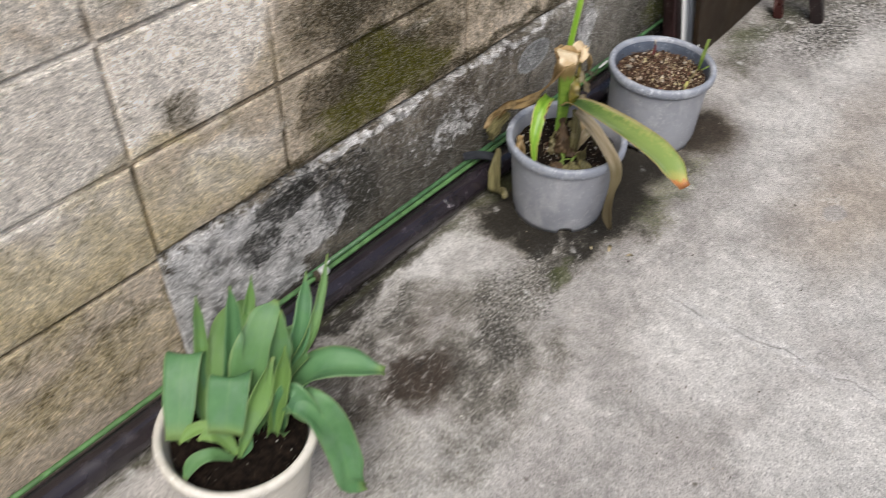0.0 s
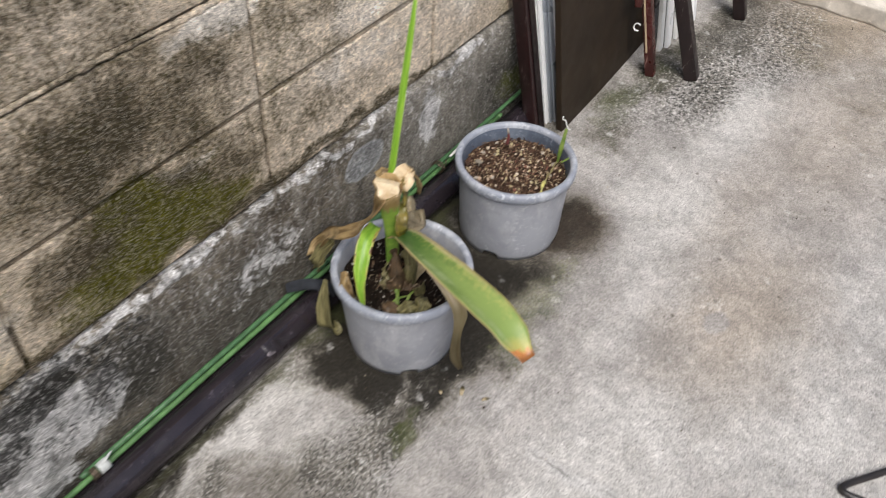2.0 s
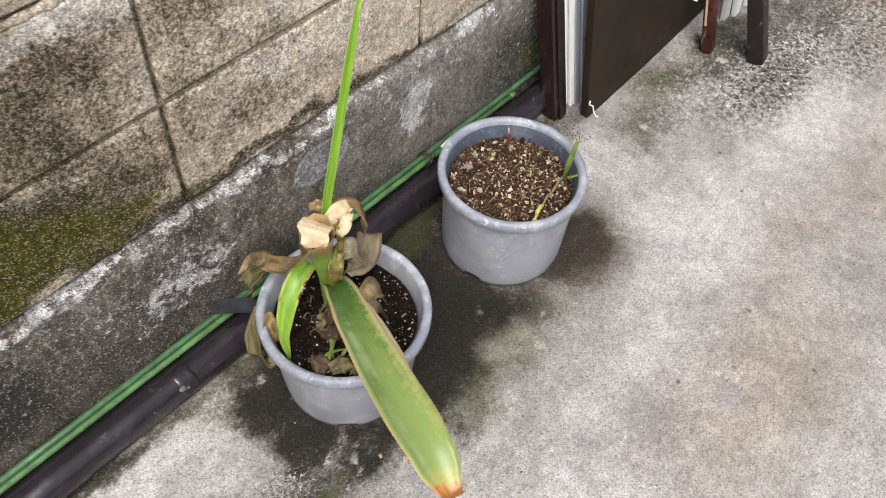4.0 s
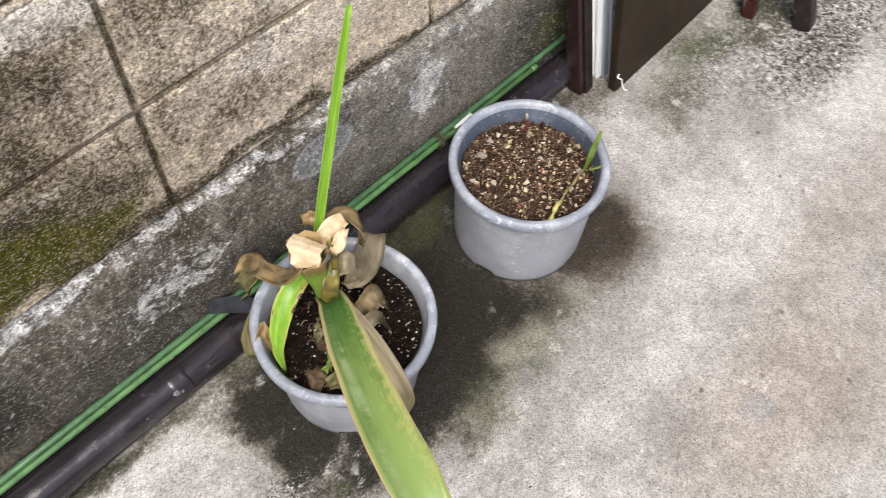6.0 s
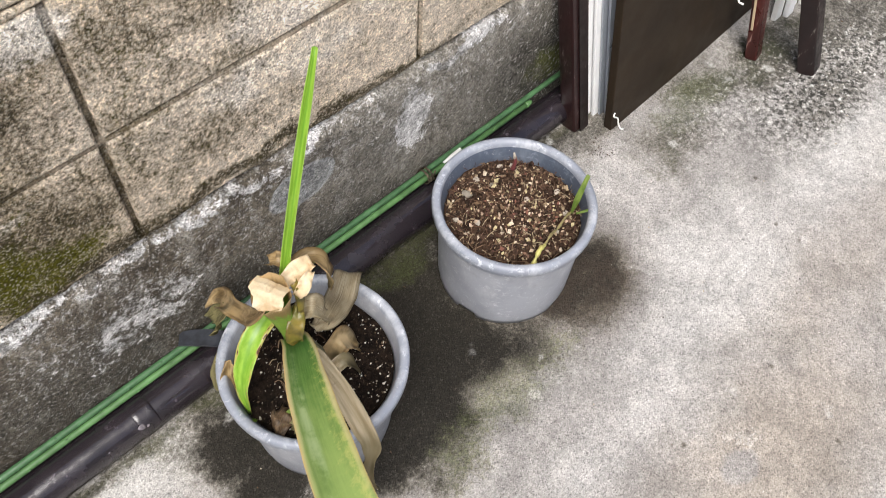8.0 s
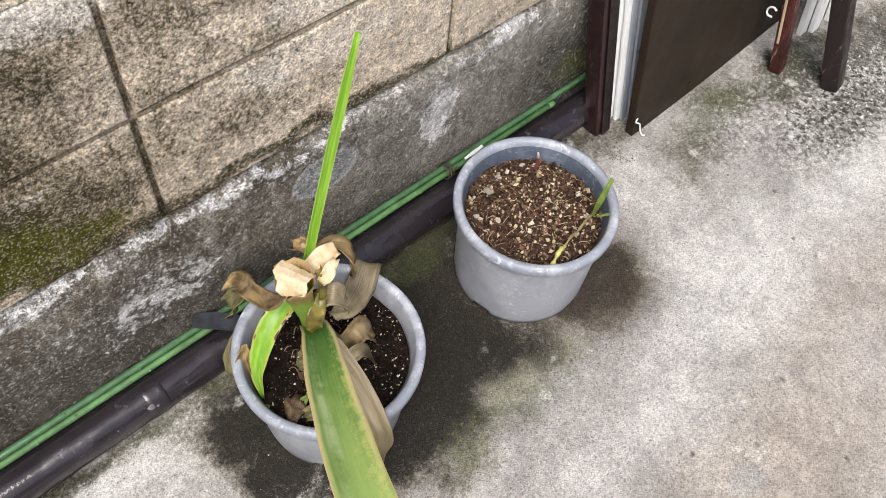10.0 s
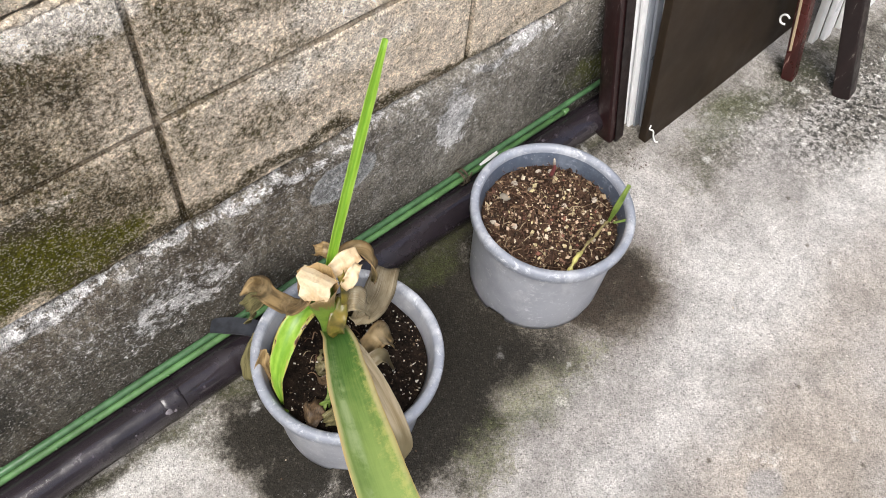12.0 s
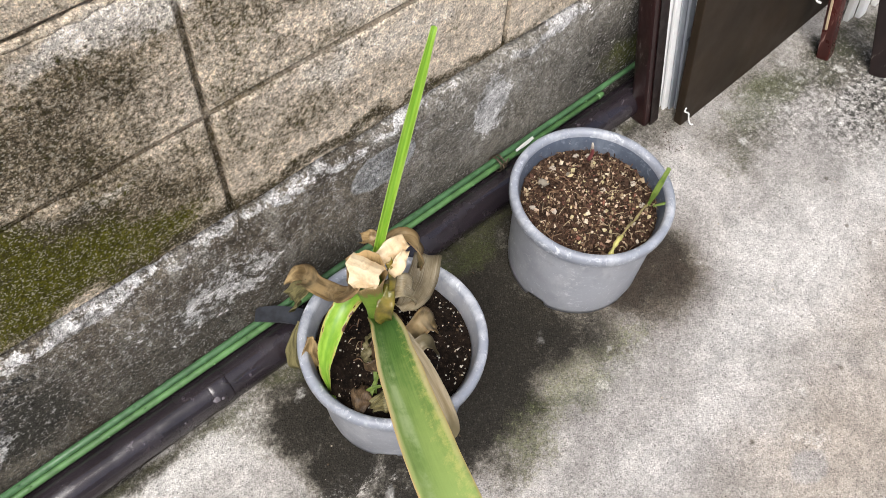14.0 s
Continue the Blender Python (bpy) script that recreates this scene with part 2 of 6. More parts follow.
    span = k.math("MULTIPLY", k.step(s[1], -0.50, -0.58), k.step(s[1], -1.15, -1.0))
    c = k.mix(k.math("MULTIPLY", span, k.step(line, 0.022, 0.004, 0.0, 0.45)), c, (0.60, 0.59, 0.58))
    c = k.mix(k.math("MULTIPLY", k.math("MULTIPLY", span, k.step(k.noise(15, 3), 0.36, 0.50)), k.step(line, 0.0032, 0.0008, 0.0, 0.6)), c, (0.17, 0.155, 0.14))
    # blotchy wear and rubbed pale scars
    c = k.scaled(c, k.step(k.noise(7, 9, 0.78, distort=0.6), 0.36, 0.64, 0.89, 1.18))
    scar = k.step(k.noise(19, 9, 0.8, vec=k.vmath("MULTIPLY", k.pos, (1, 0.7, 1)), distort=0.8), 0.58, 0.68, 0.0, 0.42)
    c = k.mix(k.math("MULTIPLY", scar, k.step(damp_shade, 0.55, 0.10)), c, (0.63, 0.61, 0.58))
    # sand grain
    c = k.scaled(c, k.step(fine, 0.32, 0.68, 0.84, 1.12))
    c = k.scaled(c, k.step(k.noise(46, 8, 0.8), 0.34, 0.66, 0.82, 1.14))
    c = k.scaled(c, k.step(k.noise(380, 3, 0.75), 0.34, 0.66, 0.84, 1.16))
    c = k.scaled(c, k.step(salt, 0.05, 0.13, 1.0, 1.26))
    grit = k.noise(170, 5, 0.8, vec=k.vmath("ADD", k.pos, (4.3, 2.1, 0)))
    c = k.scaled(c, k.step(grit, 0.46, 0.37, 1.0, 0.62))
    c = k.scaled(c, k.step(tone[0], 0.0, 1.0, 0.84, 1.15, smooth=False))
    c = k.scaled(c, k.step(tone[2], 0.86, 0.95, 1.0, 0.68))
    k.bump(grains["Distance"], 0.5, 0.002)
    k.bump(fine, 0.6, 0.002)
    k.bump(grit, 0.6, 0.003)
    k.bump(mid, 0.4, 0.004)
    return k.done(c, k.step(damp_shade, 0.2, 1.0, 0.92, 0.66))


def wall_colour(k, base_a, base_b, stains, grain=1.0):
    """Weathered concrete: two tones, pitted grain, and lime, black-brown and green growth where stains says."""
    w = k.warped(0.16, 7)
    cloud = k.math("SUBTRACT", k.noise(12, 8, 0.72), 0.5)
    salt = k.math("SUBTRACT", k.noise(170, 5, 0.8), 0.5)
    rag = k.math("MULTIPLY", cloud, 1.8)
    gritty = k.math("MULTIPLY_ADD", salt, 2.4 * grain, rag)
    c = k.mix(k.step(k.noise(3.3, 5, 0.6), 0.36, 0.64), base_a, base_b)
    c = k.mix(k.step(k.noise(9, 8, 0.74), 0.48, 0.76, 0.0, 0.6), c, tuple(x * 0.45 for x in base_a))
    c = k.mix(k.step(k.noise(5, 6, 0.65), 0.56, 0.72, 0.0, 0.5), c, stains["tint"])
    c = k.mix(k.step(k.math("ADD", k.blobs(stains["pale"], w, (0, 2), 1.3, 0.3), rag), 0.25, 0.85, 0.0, 0.9), c, stains["lime"])
    c = k.mix(k.step(k.math("ADD", k.blobs(stains["ochre"], w, (0, 2), 1.3, 0.3), rag), 0.2, 0.9, 0.0, 0.75), c, (0.60, 0.50, 0.28))
    dark = k.math("ADD", k.blobs(stains["dark"], w, (0, 2), 1.3, 0.3), gritty)
    c = k.mix(k.step(dark, 0.05, 0.65, 0.0, 0.66), c, stains["brown"])
    c = k.mix(k.step(dark, 0.36, 0.95, 0.0, 0.92), c, stains["black"])
    green = k.math("ADD", k.blobs(stains["green"], w, (0, 2), 1.3, 0.3), gritty)
    c = k.mix(k.step(green, 0.1, 0.85, 0.0, 0.88), c, (0.080, 0.078, 0.004))
    # aggregate: each grain with a tone of its own, clean pale grains, shade painted into the pits
    grains = k.cells(500)
    tone = k.split(grains["Color"])
    pit = k.noise(95, 6, 0.8)
    fine = k.noise(420, 3, 0.7)
    c = k.scaled(c, k.step(tone[0], 0.0, 1.0, 1 - 0.40 * grain, 1 + 0.36 * grain, smooth=False))
    c = k.scaled(c, k.step(pit, 0.37, 0.63, 1 - 0.24 * grain, 1 + 0.20 * grain))
    c = k.scaled(c, k.step(fine, 0.38, 0.62, 1 - 0.22 * grain, 1 + 0.20 * grain))
    c = k.scaled(c, k.step(k.noise(30, 7, 0.75), 0.36, 0.64, 1 - 0.20 * grain, 1 + 0.20 * grain))
    c = k.mix(k.step(tone[1], 0.74, 0.94, 0.0, 0.50 * grain), c, stains["grain"])
    c = k.mix(k.math("MULTIPLY", k.step(tone[2], 0.82, 0.92, 0.0, 0.62 * grain), k.step(pit, 0.62, 0.42)), c, stains["pit"])
    k.bump(grains["Distance"], 0.5 * grain, 0.002)
    k.bump(pit, 0.8 * grain, 0.006)
    k.bump(k.noise(26, 5, 0.6), 0.6, 0.008)
    k.bump(k.noise(7, 4, 0.6), 0.4, 0.010)
    return c


BLOCK_STAINS = {
    "lime": (0.94, 0.88, 0.80), "tint": (0.46, 0.38, 0.21), "brown": (0.135, 0.100, 0.048), "black": (0.040, 0.032, 0.016), "grain": (0.62, 0.57, 0.47), "pit": (0.040, 0.030, 0.018),
    "ochre": [(-0.05, 0.36, 0.45, 0.12, 0.9), (0.31, 0.37, 0.16, 0.08, 0.75), (0.0, 0.16, 0.3, 0.10, 0.7), (0.2, 0.48, 0.2, 0.03, 0.6)],
    # the strong spots left of x 0.45 lighten that end of the wall
    "pale": [(0.06, 0.58, 0.26, 0.15, 1.25), (0.32, 0.60, 0.16, 0.12, 1.25), (0.05, 0.40, 0.18, 0.08, 0.95), (0.33, 0.40, 0.14, 0.07, 0.9), (-0.2, 0.6, 0.3, 0.15, 0.7), (0.0, 0.75, 0.5, 0.06, 0.7), (0.85, 0.650, 0.10, 0.035, 1.1), (1.05, 0.72, 0.25, 0.05, 0.6), (1.15, 0.45, 0.22, 0.06, 0.55),
             (1.25, 0.56, 0.3, 0.08, 0.6), (1.6, 0.45, 0.25, 0.12, 0.7), (0.76, 0.472, 0.1, 0.014, 0.8)],
    # flat spots near z 0.32 darken the blocks' bottom edge
    "dark": [(0.63, 0.57, 0.18, 0.12, 0.95), (0.79, 0.56, 0.14, 0.10, 0.72), (0.50, 0.76, 0.30, 0.06, 0.65), (0.86, 0.44, 0.10, 0.08, 0.5), (0.67, 0.40, 0.19, 0.12, 1.15), (0.83, 0.39, 0.12, 0.09, 0.8), (0.27, 0.54, 0.045, 0.055, 0.7), (0.10, 0.12, 0.35, 0.06, 0.4), (1.02, 0.60, 0.14, 0.06, 0.6), (1.03, 0.50, 0.14, 0.07, 0.45), (1.00, 0.41, 0.10, 0.06, 0.4),
             (1.15, 0.325, 0.4, 0.02, 0.8), (0.5, 0.315, 0.2, 0.02, 0.7), (0.80, 0.314, 0.22, 0.018, 1.0), (0.80, 0.435, 0.14, 0.03, 0.6), (1.05, 0.39, 0.15, 0.05, 0.5), (0.68, 0.67, 0.14, 0.08, 0.6), (-0.06, 0.22, 0.34, 0.12, 0.36), (0.60, 0.72, 0.16, 0.10, 0.4), (1.10, 0.62, 0.25, 0.07, 0.5), (0.52, 0.40, 0.05, 0.08, 0.65), (0.53, 0.57, 0.07, 0.10, 0.7), (0.56, 0.75, 0.14, 0.07, 0.35)],
    "green": [(0.71, 0.37, 0.14, 0.075, 1.1), (0.60, 0.35, 0.11, 0.06, 0.9), (0.81, 0.345, 0.09, 0.04, 0.9), (0.66, 0.45, 0.09, 0.04, 0.5)],
}


def block_material():
    k = Mat("weathered_block", 0.95, gloss=0.12)
    c = wall_colour(k, (0.60, 0.505, 0.39), (0.77, 0.665, 0.54), BLOCK_STAINS)
    tint = k.step(k.rnd(), 0.0, 1.0, 0.92, 1.10, smooth=False)
    return k.done(k.scaled(c, tint))


def mortar_material():
    k = Mat("grey_mortar", 0.95, gloss=0.12)
    return k.done(wall_colour(k, (0.20, 0.165, 0.12), (0.30, 0.255, 0.19), BLOCK_STAINS))


def pointing_material():
    k = Mat("tan_pointing", 0.95, gloss=0.12)
    return k.done(wall_colour(k, (0.27, 0.22, 0.16), (0.42, 0.35, 0.265), BLOCK_STAINS, 0.7))


def plinth_material():
    """Old cast footing: dark crust, run marks, crisp broken patches of lime and black mould, a trowelled oval."""
    k = Mat("footing_concrete", 0.92, gloss=0.15)
    w = k.warped(0.10, 9)
    s = k.split(k.pos)
    rough = k.math("SUBTRACT", k.noise(24, 9, 0.8), 0.5)
    crisp = k.math("MULTIPLY_ADD", k.math("SUBTRACT", k.noise(110, 5, 0.8), 0.5), 2.0, k.math("MULTIPLY", rough, 1.7))
    c = k.mix(k.step(k.noise(6, 6, 0.65), 0.38, 0.62), (0.105, 0.088, 0.066), (0.225, 0.196, 0.155))
    c = k.mix(k.step(s[0], 1.05, 1.3, 0.0, 0.5), c, (0.34, 0.325, 0.29))
    runs = k.noise(1.0, 6, 0.7, vec=k.vmath("MULTIPLY", k.pos, (26, 1, 4)))
    c = k.mix(k.step(runs, 0.48, 0.66, 0.0, 0.30), c, (0.085, 0.074, 0.056))
    mott = k.noise(13, 9, 0.78, vec=k.vmath("MULTIPLY", k.pos, (1.3, 1, 0.6)))
    c = k.mix(k.step(mott, 0.51, 0.61, 0.0, 0.50), c, (0.44, 0.42, 0.38))
    c = k.mix(k.step(mott, 0.46, 0.36, 0.0, 0.6), c, (0.060, 0.052, 0.038))
    dark = k.blobs([(0.58, 0.18, 0.12, 0.11, 1.0), (0.79, 0.13, 0.20, 0.13, 0.70), (1.00, 0.10, 0.12, 0.09, 0.5), (1.2, 0.06, 0.5, 0.05, 0.6), (1.75, 0.12, 0.3, 0.16, 0.9), (0.3, 0.06, 0.4, 0.05, 0.8)], w, (0, 2), 1.3, 0.3)
    dark = k.math("ADD", dark, crisp)
    c = k.mix(k.step(dark, 0.15, 0.55, 0.0, 0.62), c, (0.105, 0.098, 0.082))
    c = k.mix(k.step(dark, 0.6, 0.95, 0.0, 0.9), c, (0.042, 0.040, 0.033))
    lime = k.blobs([(0.28, 0.17, 0.22, 0.16, 1.35), (0.48, 0.18, 0.09, 0.08, 1.2), (0.58, 0.290, 0.42, 0.016, 0.66), (0.75, 0.19, 0.10, 0.05, 0.38), (0.88, 0.18, 0.14, 0.09, 0.54), (1.05, 0.293, 0.40, 0.012, 0.60),
                    (1.36, 0.20, 0.06, 0.09, 0.80), (1.48, 0.285, 0.14, 0.016, 0.75), (1.46, 0.24, 0.05, 0.05, 0.4), (1.13, 0.22, 0.05, 0.035, 0.5)], w, (0, 2), 1.3, 0.3)
    chalk = k.mix(k.step(k.noise(38, 7, 0.75), 0.36, 0.60), (0.50, 0.495, 0.49), (0.84, 0.83, 0.825))
    flaky = k.math("MULTIPLY_ADD", k.math("SUBTRACT", k.noise(110, 5, 0.8), 0.5), 1.2, k.math("MULTIPLY", rough, 1.9))
    c = k.mix(k.step(k.math("ADD", lime, flaky), 0.44, 0.62, 0.0, 0.88), c, chalk)
    c = k.mix(k.math("MULTIPLY", k.step(lime, 0.3, 0.7), k.step(k.noise(17, 7, 0.75), 0.52, 0.60, 0.0, 0.75)), c, (0.12, 0.115, 0.105))
    mould = k.blobs([(0.43, 0.265, 0.10, 0.045, 1.1), (0.36, 0.20, 0.07, 0.06, 0.72), (0.50, 0.27, 0.08, 0.03, 0.9), (0.53, 0.20, 0.05, 0.07, 0.75), (0.44, 0.17, 0.05, 0.05, 0.5), (0.58, 0.25, 0.06, 0.05, 0.6)], w, (0, 2), 1.3, 0.3)
    c = k.mix(k.step(k.math("ADD", mould, crisp), 0.5, 0.68, 0.0, 0.92), c, (0.028, 0.028, 0.026))
    moss = k.math("ADD", k.blobs([(1.78, 0.12, 0.22, 0.07, 0.8), (0.75, 0.2, 0.06, 0.05, 0.3)], w, (0, 2), 1.3, 0.3), rough)
    c = k.mix(k.step(moss, 0.35, 0.8, 0.0, 0.7), c, (0.09, 0.10, 0.02))
    d = k.vmath("LENGTH", k.vmath("MULTIPLY", k.vmath("SUBTRACT", k.warped(0.015, 25), (1.148, 0, 0.226)), (1 / 0.055, 0, 1 / 0.036)))
    c = k.mix(k.step(d, 1.02, 0.9, 0.0, 0.55), c, (0.33, 0.355, 0.38))
    c = k.mix(k.step(k.math("ABSOLUTE", k.math("SUBTRACT", d, 1.0)), 0.12, 0.03, 0.0, 0.6), c, (0.54, 0.56, 0.58))
    grains = k.cells(480)
    tone = k.split(grains["Color"])
    fleck = k.math("MULTIPLY_ADD", k.step(s[2], 0.12, 0.29), 0.05, k.noise(85, 6, 0.82))
    c = k.mix(k.step(fleck, 0.585, 0.66, 0.0, 0.75), c, (0.66, 0.64, 0.615))
    fine = k.noise(420, 3, 0.7)
    c = k.scaled(c, k.step(tone[0], 0.0, 1.0, 0.62, 1.34, smooth=False))
    c = k.scaled(c, k.step(k.noise(48, 7, 0.78), 0.38, 0.62, 0.74, 1.24))
    c = k.scaled(c, k.step(fine, 0.38, 0.62, 0.80, 1.20))
    c = k.mix(k.step(tone[1], 0.90, 0.96, 0.0, 0.6), c, (0.56, 0.54, 0.51))
    c = k.mix(k.step(tone[2], 0.84, 0.92, 0.0, 0.6), c, (0.050, 0.046, 0.040))
    k.bump(k.noise(30, 8, 0.75), 0.9, 0.008)
    k.bump(grains["Distance"], 0.7, 0.003)
    return k.done(c)


def pot_material(name, base, scuff, rough, wear=0.5):
    """Weathered plastic: cloudy fading, chalky rubbed streaks, fine scratches and dried splashes."""
    k = Mat(name, rough)
    p = k.pos
    streak = k.noise(22, 6, 0.7, vec=k.vmath("MULTIPLY", p, (1, 1, 0.45)))
    c = k.mix(k.step(k.noise(9, 5, 0.6), 0.38, 0.66, 0.0, 0.7), base, tuple(x * 0.70 for x in base))
    c = k.mix(k.step(streak, 0.46, 0.68, 0.0, wear), c, scuff)
    rub = k.math("ADD", k.noise(60, 8, 0.78, distort=0.7), k.math("MULTIPLY", k.math("SUBTRACT", k.noise(160, 4, 0.8), 0.5), 0.35))
    c = k.mix(k.step(rub, 0.56, 0.66, 0.0, wear), c, tuple(min(1, x * 1.25) for x in scuff))
    for stretch, lo in (((60, 60, 260), 0.60), ((240, 90, 70), 0.63)):
        line = k.noise(1.0, 3, 0.6, vec=k.vmath("MULTIPLY", k.warped(0.02, 14), stretch))
        c = k.mix(k.math("MULTIPLY", k.step(line, lo, lo + 0.06), k.step(k.noise(15, 3), 0.50, 0.66, 0.0, wear)), c, tuple(min(1, x * 1.3) for x in scuff))
    c = k.mix(k.step(k.noise(130, 5, 0.8), 0.60, 0.70, 0.0, wear), c, (0.66, 0.67, 0.68))
    c = k.mix(k.step(k.noise(18, 6, 0.7, vec=k.vmath("ADD", p, (3, 1, 2))), 0.58, 0.72, 0.0, 0.35), c, tuple(x * f for x, f in zip(base, (0.55, 0.52, 0.45))))
    k.bump(k.noise(120, 4, 0.6), 0.12, 0.001)
    k.bump(rub, 0.15, 0.002)
    return k.done(c, k.step(streak, 0.3, 0.75, rough - 0.08, rough + 0.2))


def soil_material(name, dark, light):
    k = Mat(name, 0.95, gloss=0.08)
    c = k.mix(k.step(k.noise(90, 5, 0.75), 0.35, 0.7), dark, light)
    c = k.mix(k.step(k.noise(230, 3, 0.7), 0.62, 0.7, 0.0, 0.6), c, tuple(min(1, x * 4) for x in light))
    k.bump(k.noise(140, 5, 0.75), 1.0, 0.006)
    return k.done(c)


def plain(name, colour, rough=0.5, metal=0.0, vary=0.25, scale=30, wear=None, grain=(1, 1, 1), worn=0.62, gloss=0.5):
    k = Mat(name, rough, metal, gloss)
    v = k.vmath("MULTIPLY", k.pos, grain)
    c = k.mix(k.step(k.noise(scale, 5, 0.65, vec=v), 0.3, 0.7), tuple(x * (1 - vary) for x in colour), tuple(min(1, x * (1 + vary)) for x in colour))
    if wear:
        c = k.mix(k.step(k.noise(scale * 4, 4, 0.75, vec=v), worn, worn + 0.08, 0.0, 0.7), c, wear)
    k.bump(k.noise(scale * 5, 4, 0.6, vec=v), 0.25, 0.0015)
    return k.done(c, k.step(k.noise(scale * 1.7, 4), 0.3, 0.7, max(0.05, rough - 0.12), min(1, rough + 0.12)))


def bits_material(name, tones):
    k = Mat(name, 0.9, gloss=0.12)
    c = tones[0]
    for n, tone in enumerate(tones[1:]):
        c = k.mix(k.math("GREATER_THAN", k.island, (n + 1) / len(tones)), c, tone)
    c = k.mix(k.step(k.noise(300, 3), 0.4, 0.7, 0.0, 0.35), c, (0.1, 0.07, 0.05))
    return k.done(c)


def leaf_material(name, ramp, rough=0.42, veins=18, glow=0.25, vein=0.16, clear=0.0):
    """Leaf blade: ramp gets the material and u across, v along, and gives the colour."""
    k = Mat(name, rough)
    s = k.split(k.uv())
    c = ramp(k, s[0], s[1])
    lines = k.node("ShaderNodeTexWave")
    lines.inputs["Scale"].default_value = 1.0
    k.put(lines.inputs["Vector"], k.vmath("MULTIPLY", k.uv(), (veins, 0.2, 0)))
    c = k.mix(k.math("MULTIPLY", lines.outputs["Fac"], vein), c, (0.02, 0.05, 0.01))
    k.bump(lines.outputs["Fac"], min(0.25, 2 * vein), 0.0008)
    k.done(c)
    thin = k.node("ShaderNodeBsdfTranslucent")
    k.put(thin.inputs[0], c)
    both = k.node("ShaderNodeMixShader")
    both.inputs[0].default_value = glow
    k.t.links.new(k.b.outputs[0], both.inputs[1])
    k.t.links.new(thin.outputs[0], both.inputs[2])
    top = both.outputs[0]
    if clear:
        veil = k.node("ShaderNodeMixShader")
        veil.inputs[0].default_value = clear
        k.t.links.new(top, veil.inputs[1])
        k.t.links.new(k.node("ShaderNodeBsdfTransparent").outputs[0], veil.inputs[2])
        top = veil.outputs[0]
    k.t.links.new(top, k.t.nodes["Material Output"].inputs[0])
    return k.m


def tulip_ramp(k, u, v):
    """Glaucous tulip leaf: bluish bloom, each leaf of its own green, paler margins and midline."""
    r = k.rnd()
    c = k.mix(k.step(k.noise(11, 4, 0.6), 0.3, 0.7), (0.095, 0.245, 0.100), (0.165, 0.350, 0.150))
    c = k.mix(k.step(r, 0.25, 1.0, 0.0, 0.8, smooth=False), c, (0.27, 0.43, 0.095))
    c = k.mix(k.step(k.noise(24, 5, 0.65), 0.46, 0.70, 0.0, 0.35), c, (0.20, 0.34, 0.23))
    edge = k.math("ABSOLUTE", k.math("SUBTRACT", u, 0.5))
    c = k.mix(k.step(edge, 0.05, 0.0, 0.0, 0.2), c, (0.24, 0.42, 0.17))
    c = k.mix(k.step(k.math("MULTIPLY_ADD", k.noise(40, 3), 0.06, edge), 0.485, 0.53, 0.0, 0.6), c, (0.36, 0.48, 0.20))
    return k.mix(k.step(v, 0.90, 1.0, 0.0, 0.5), c, (0.34, 0.43, 0.11))


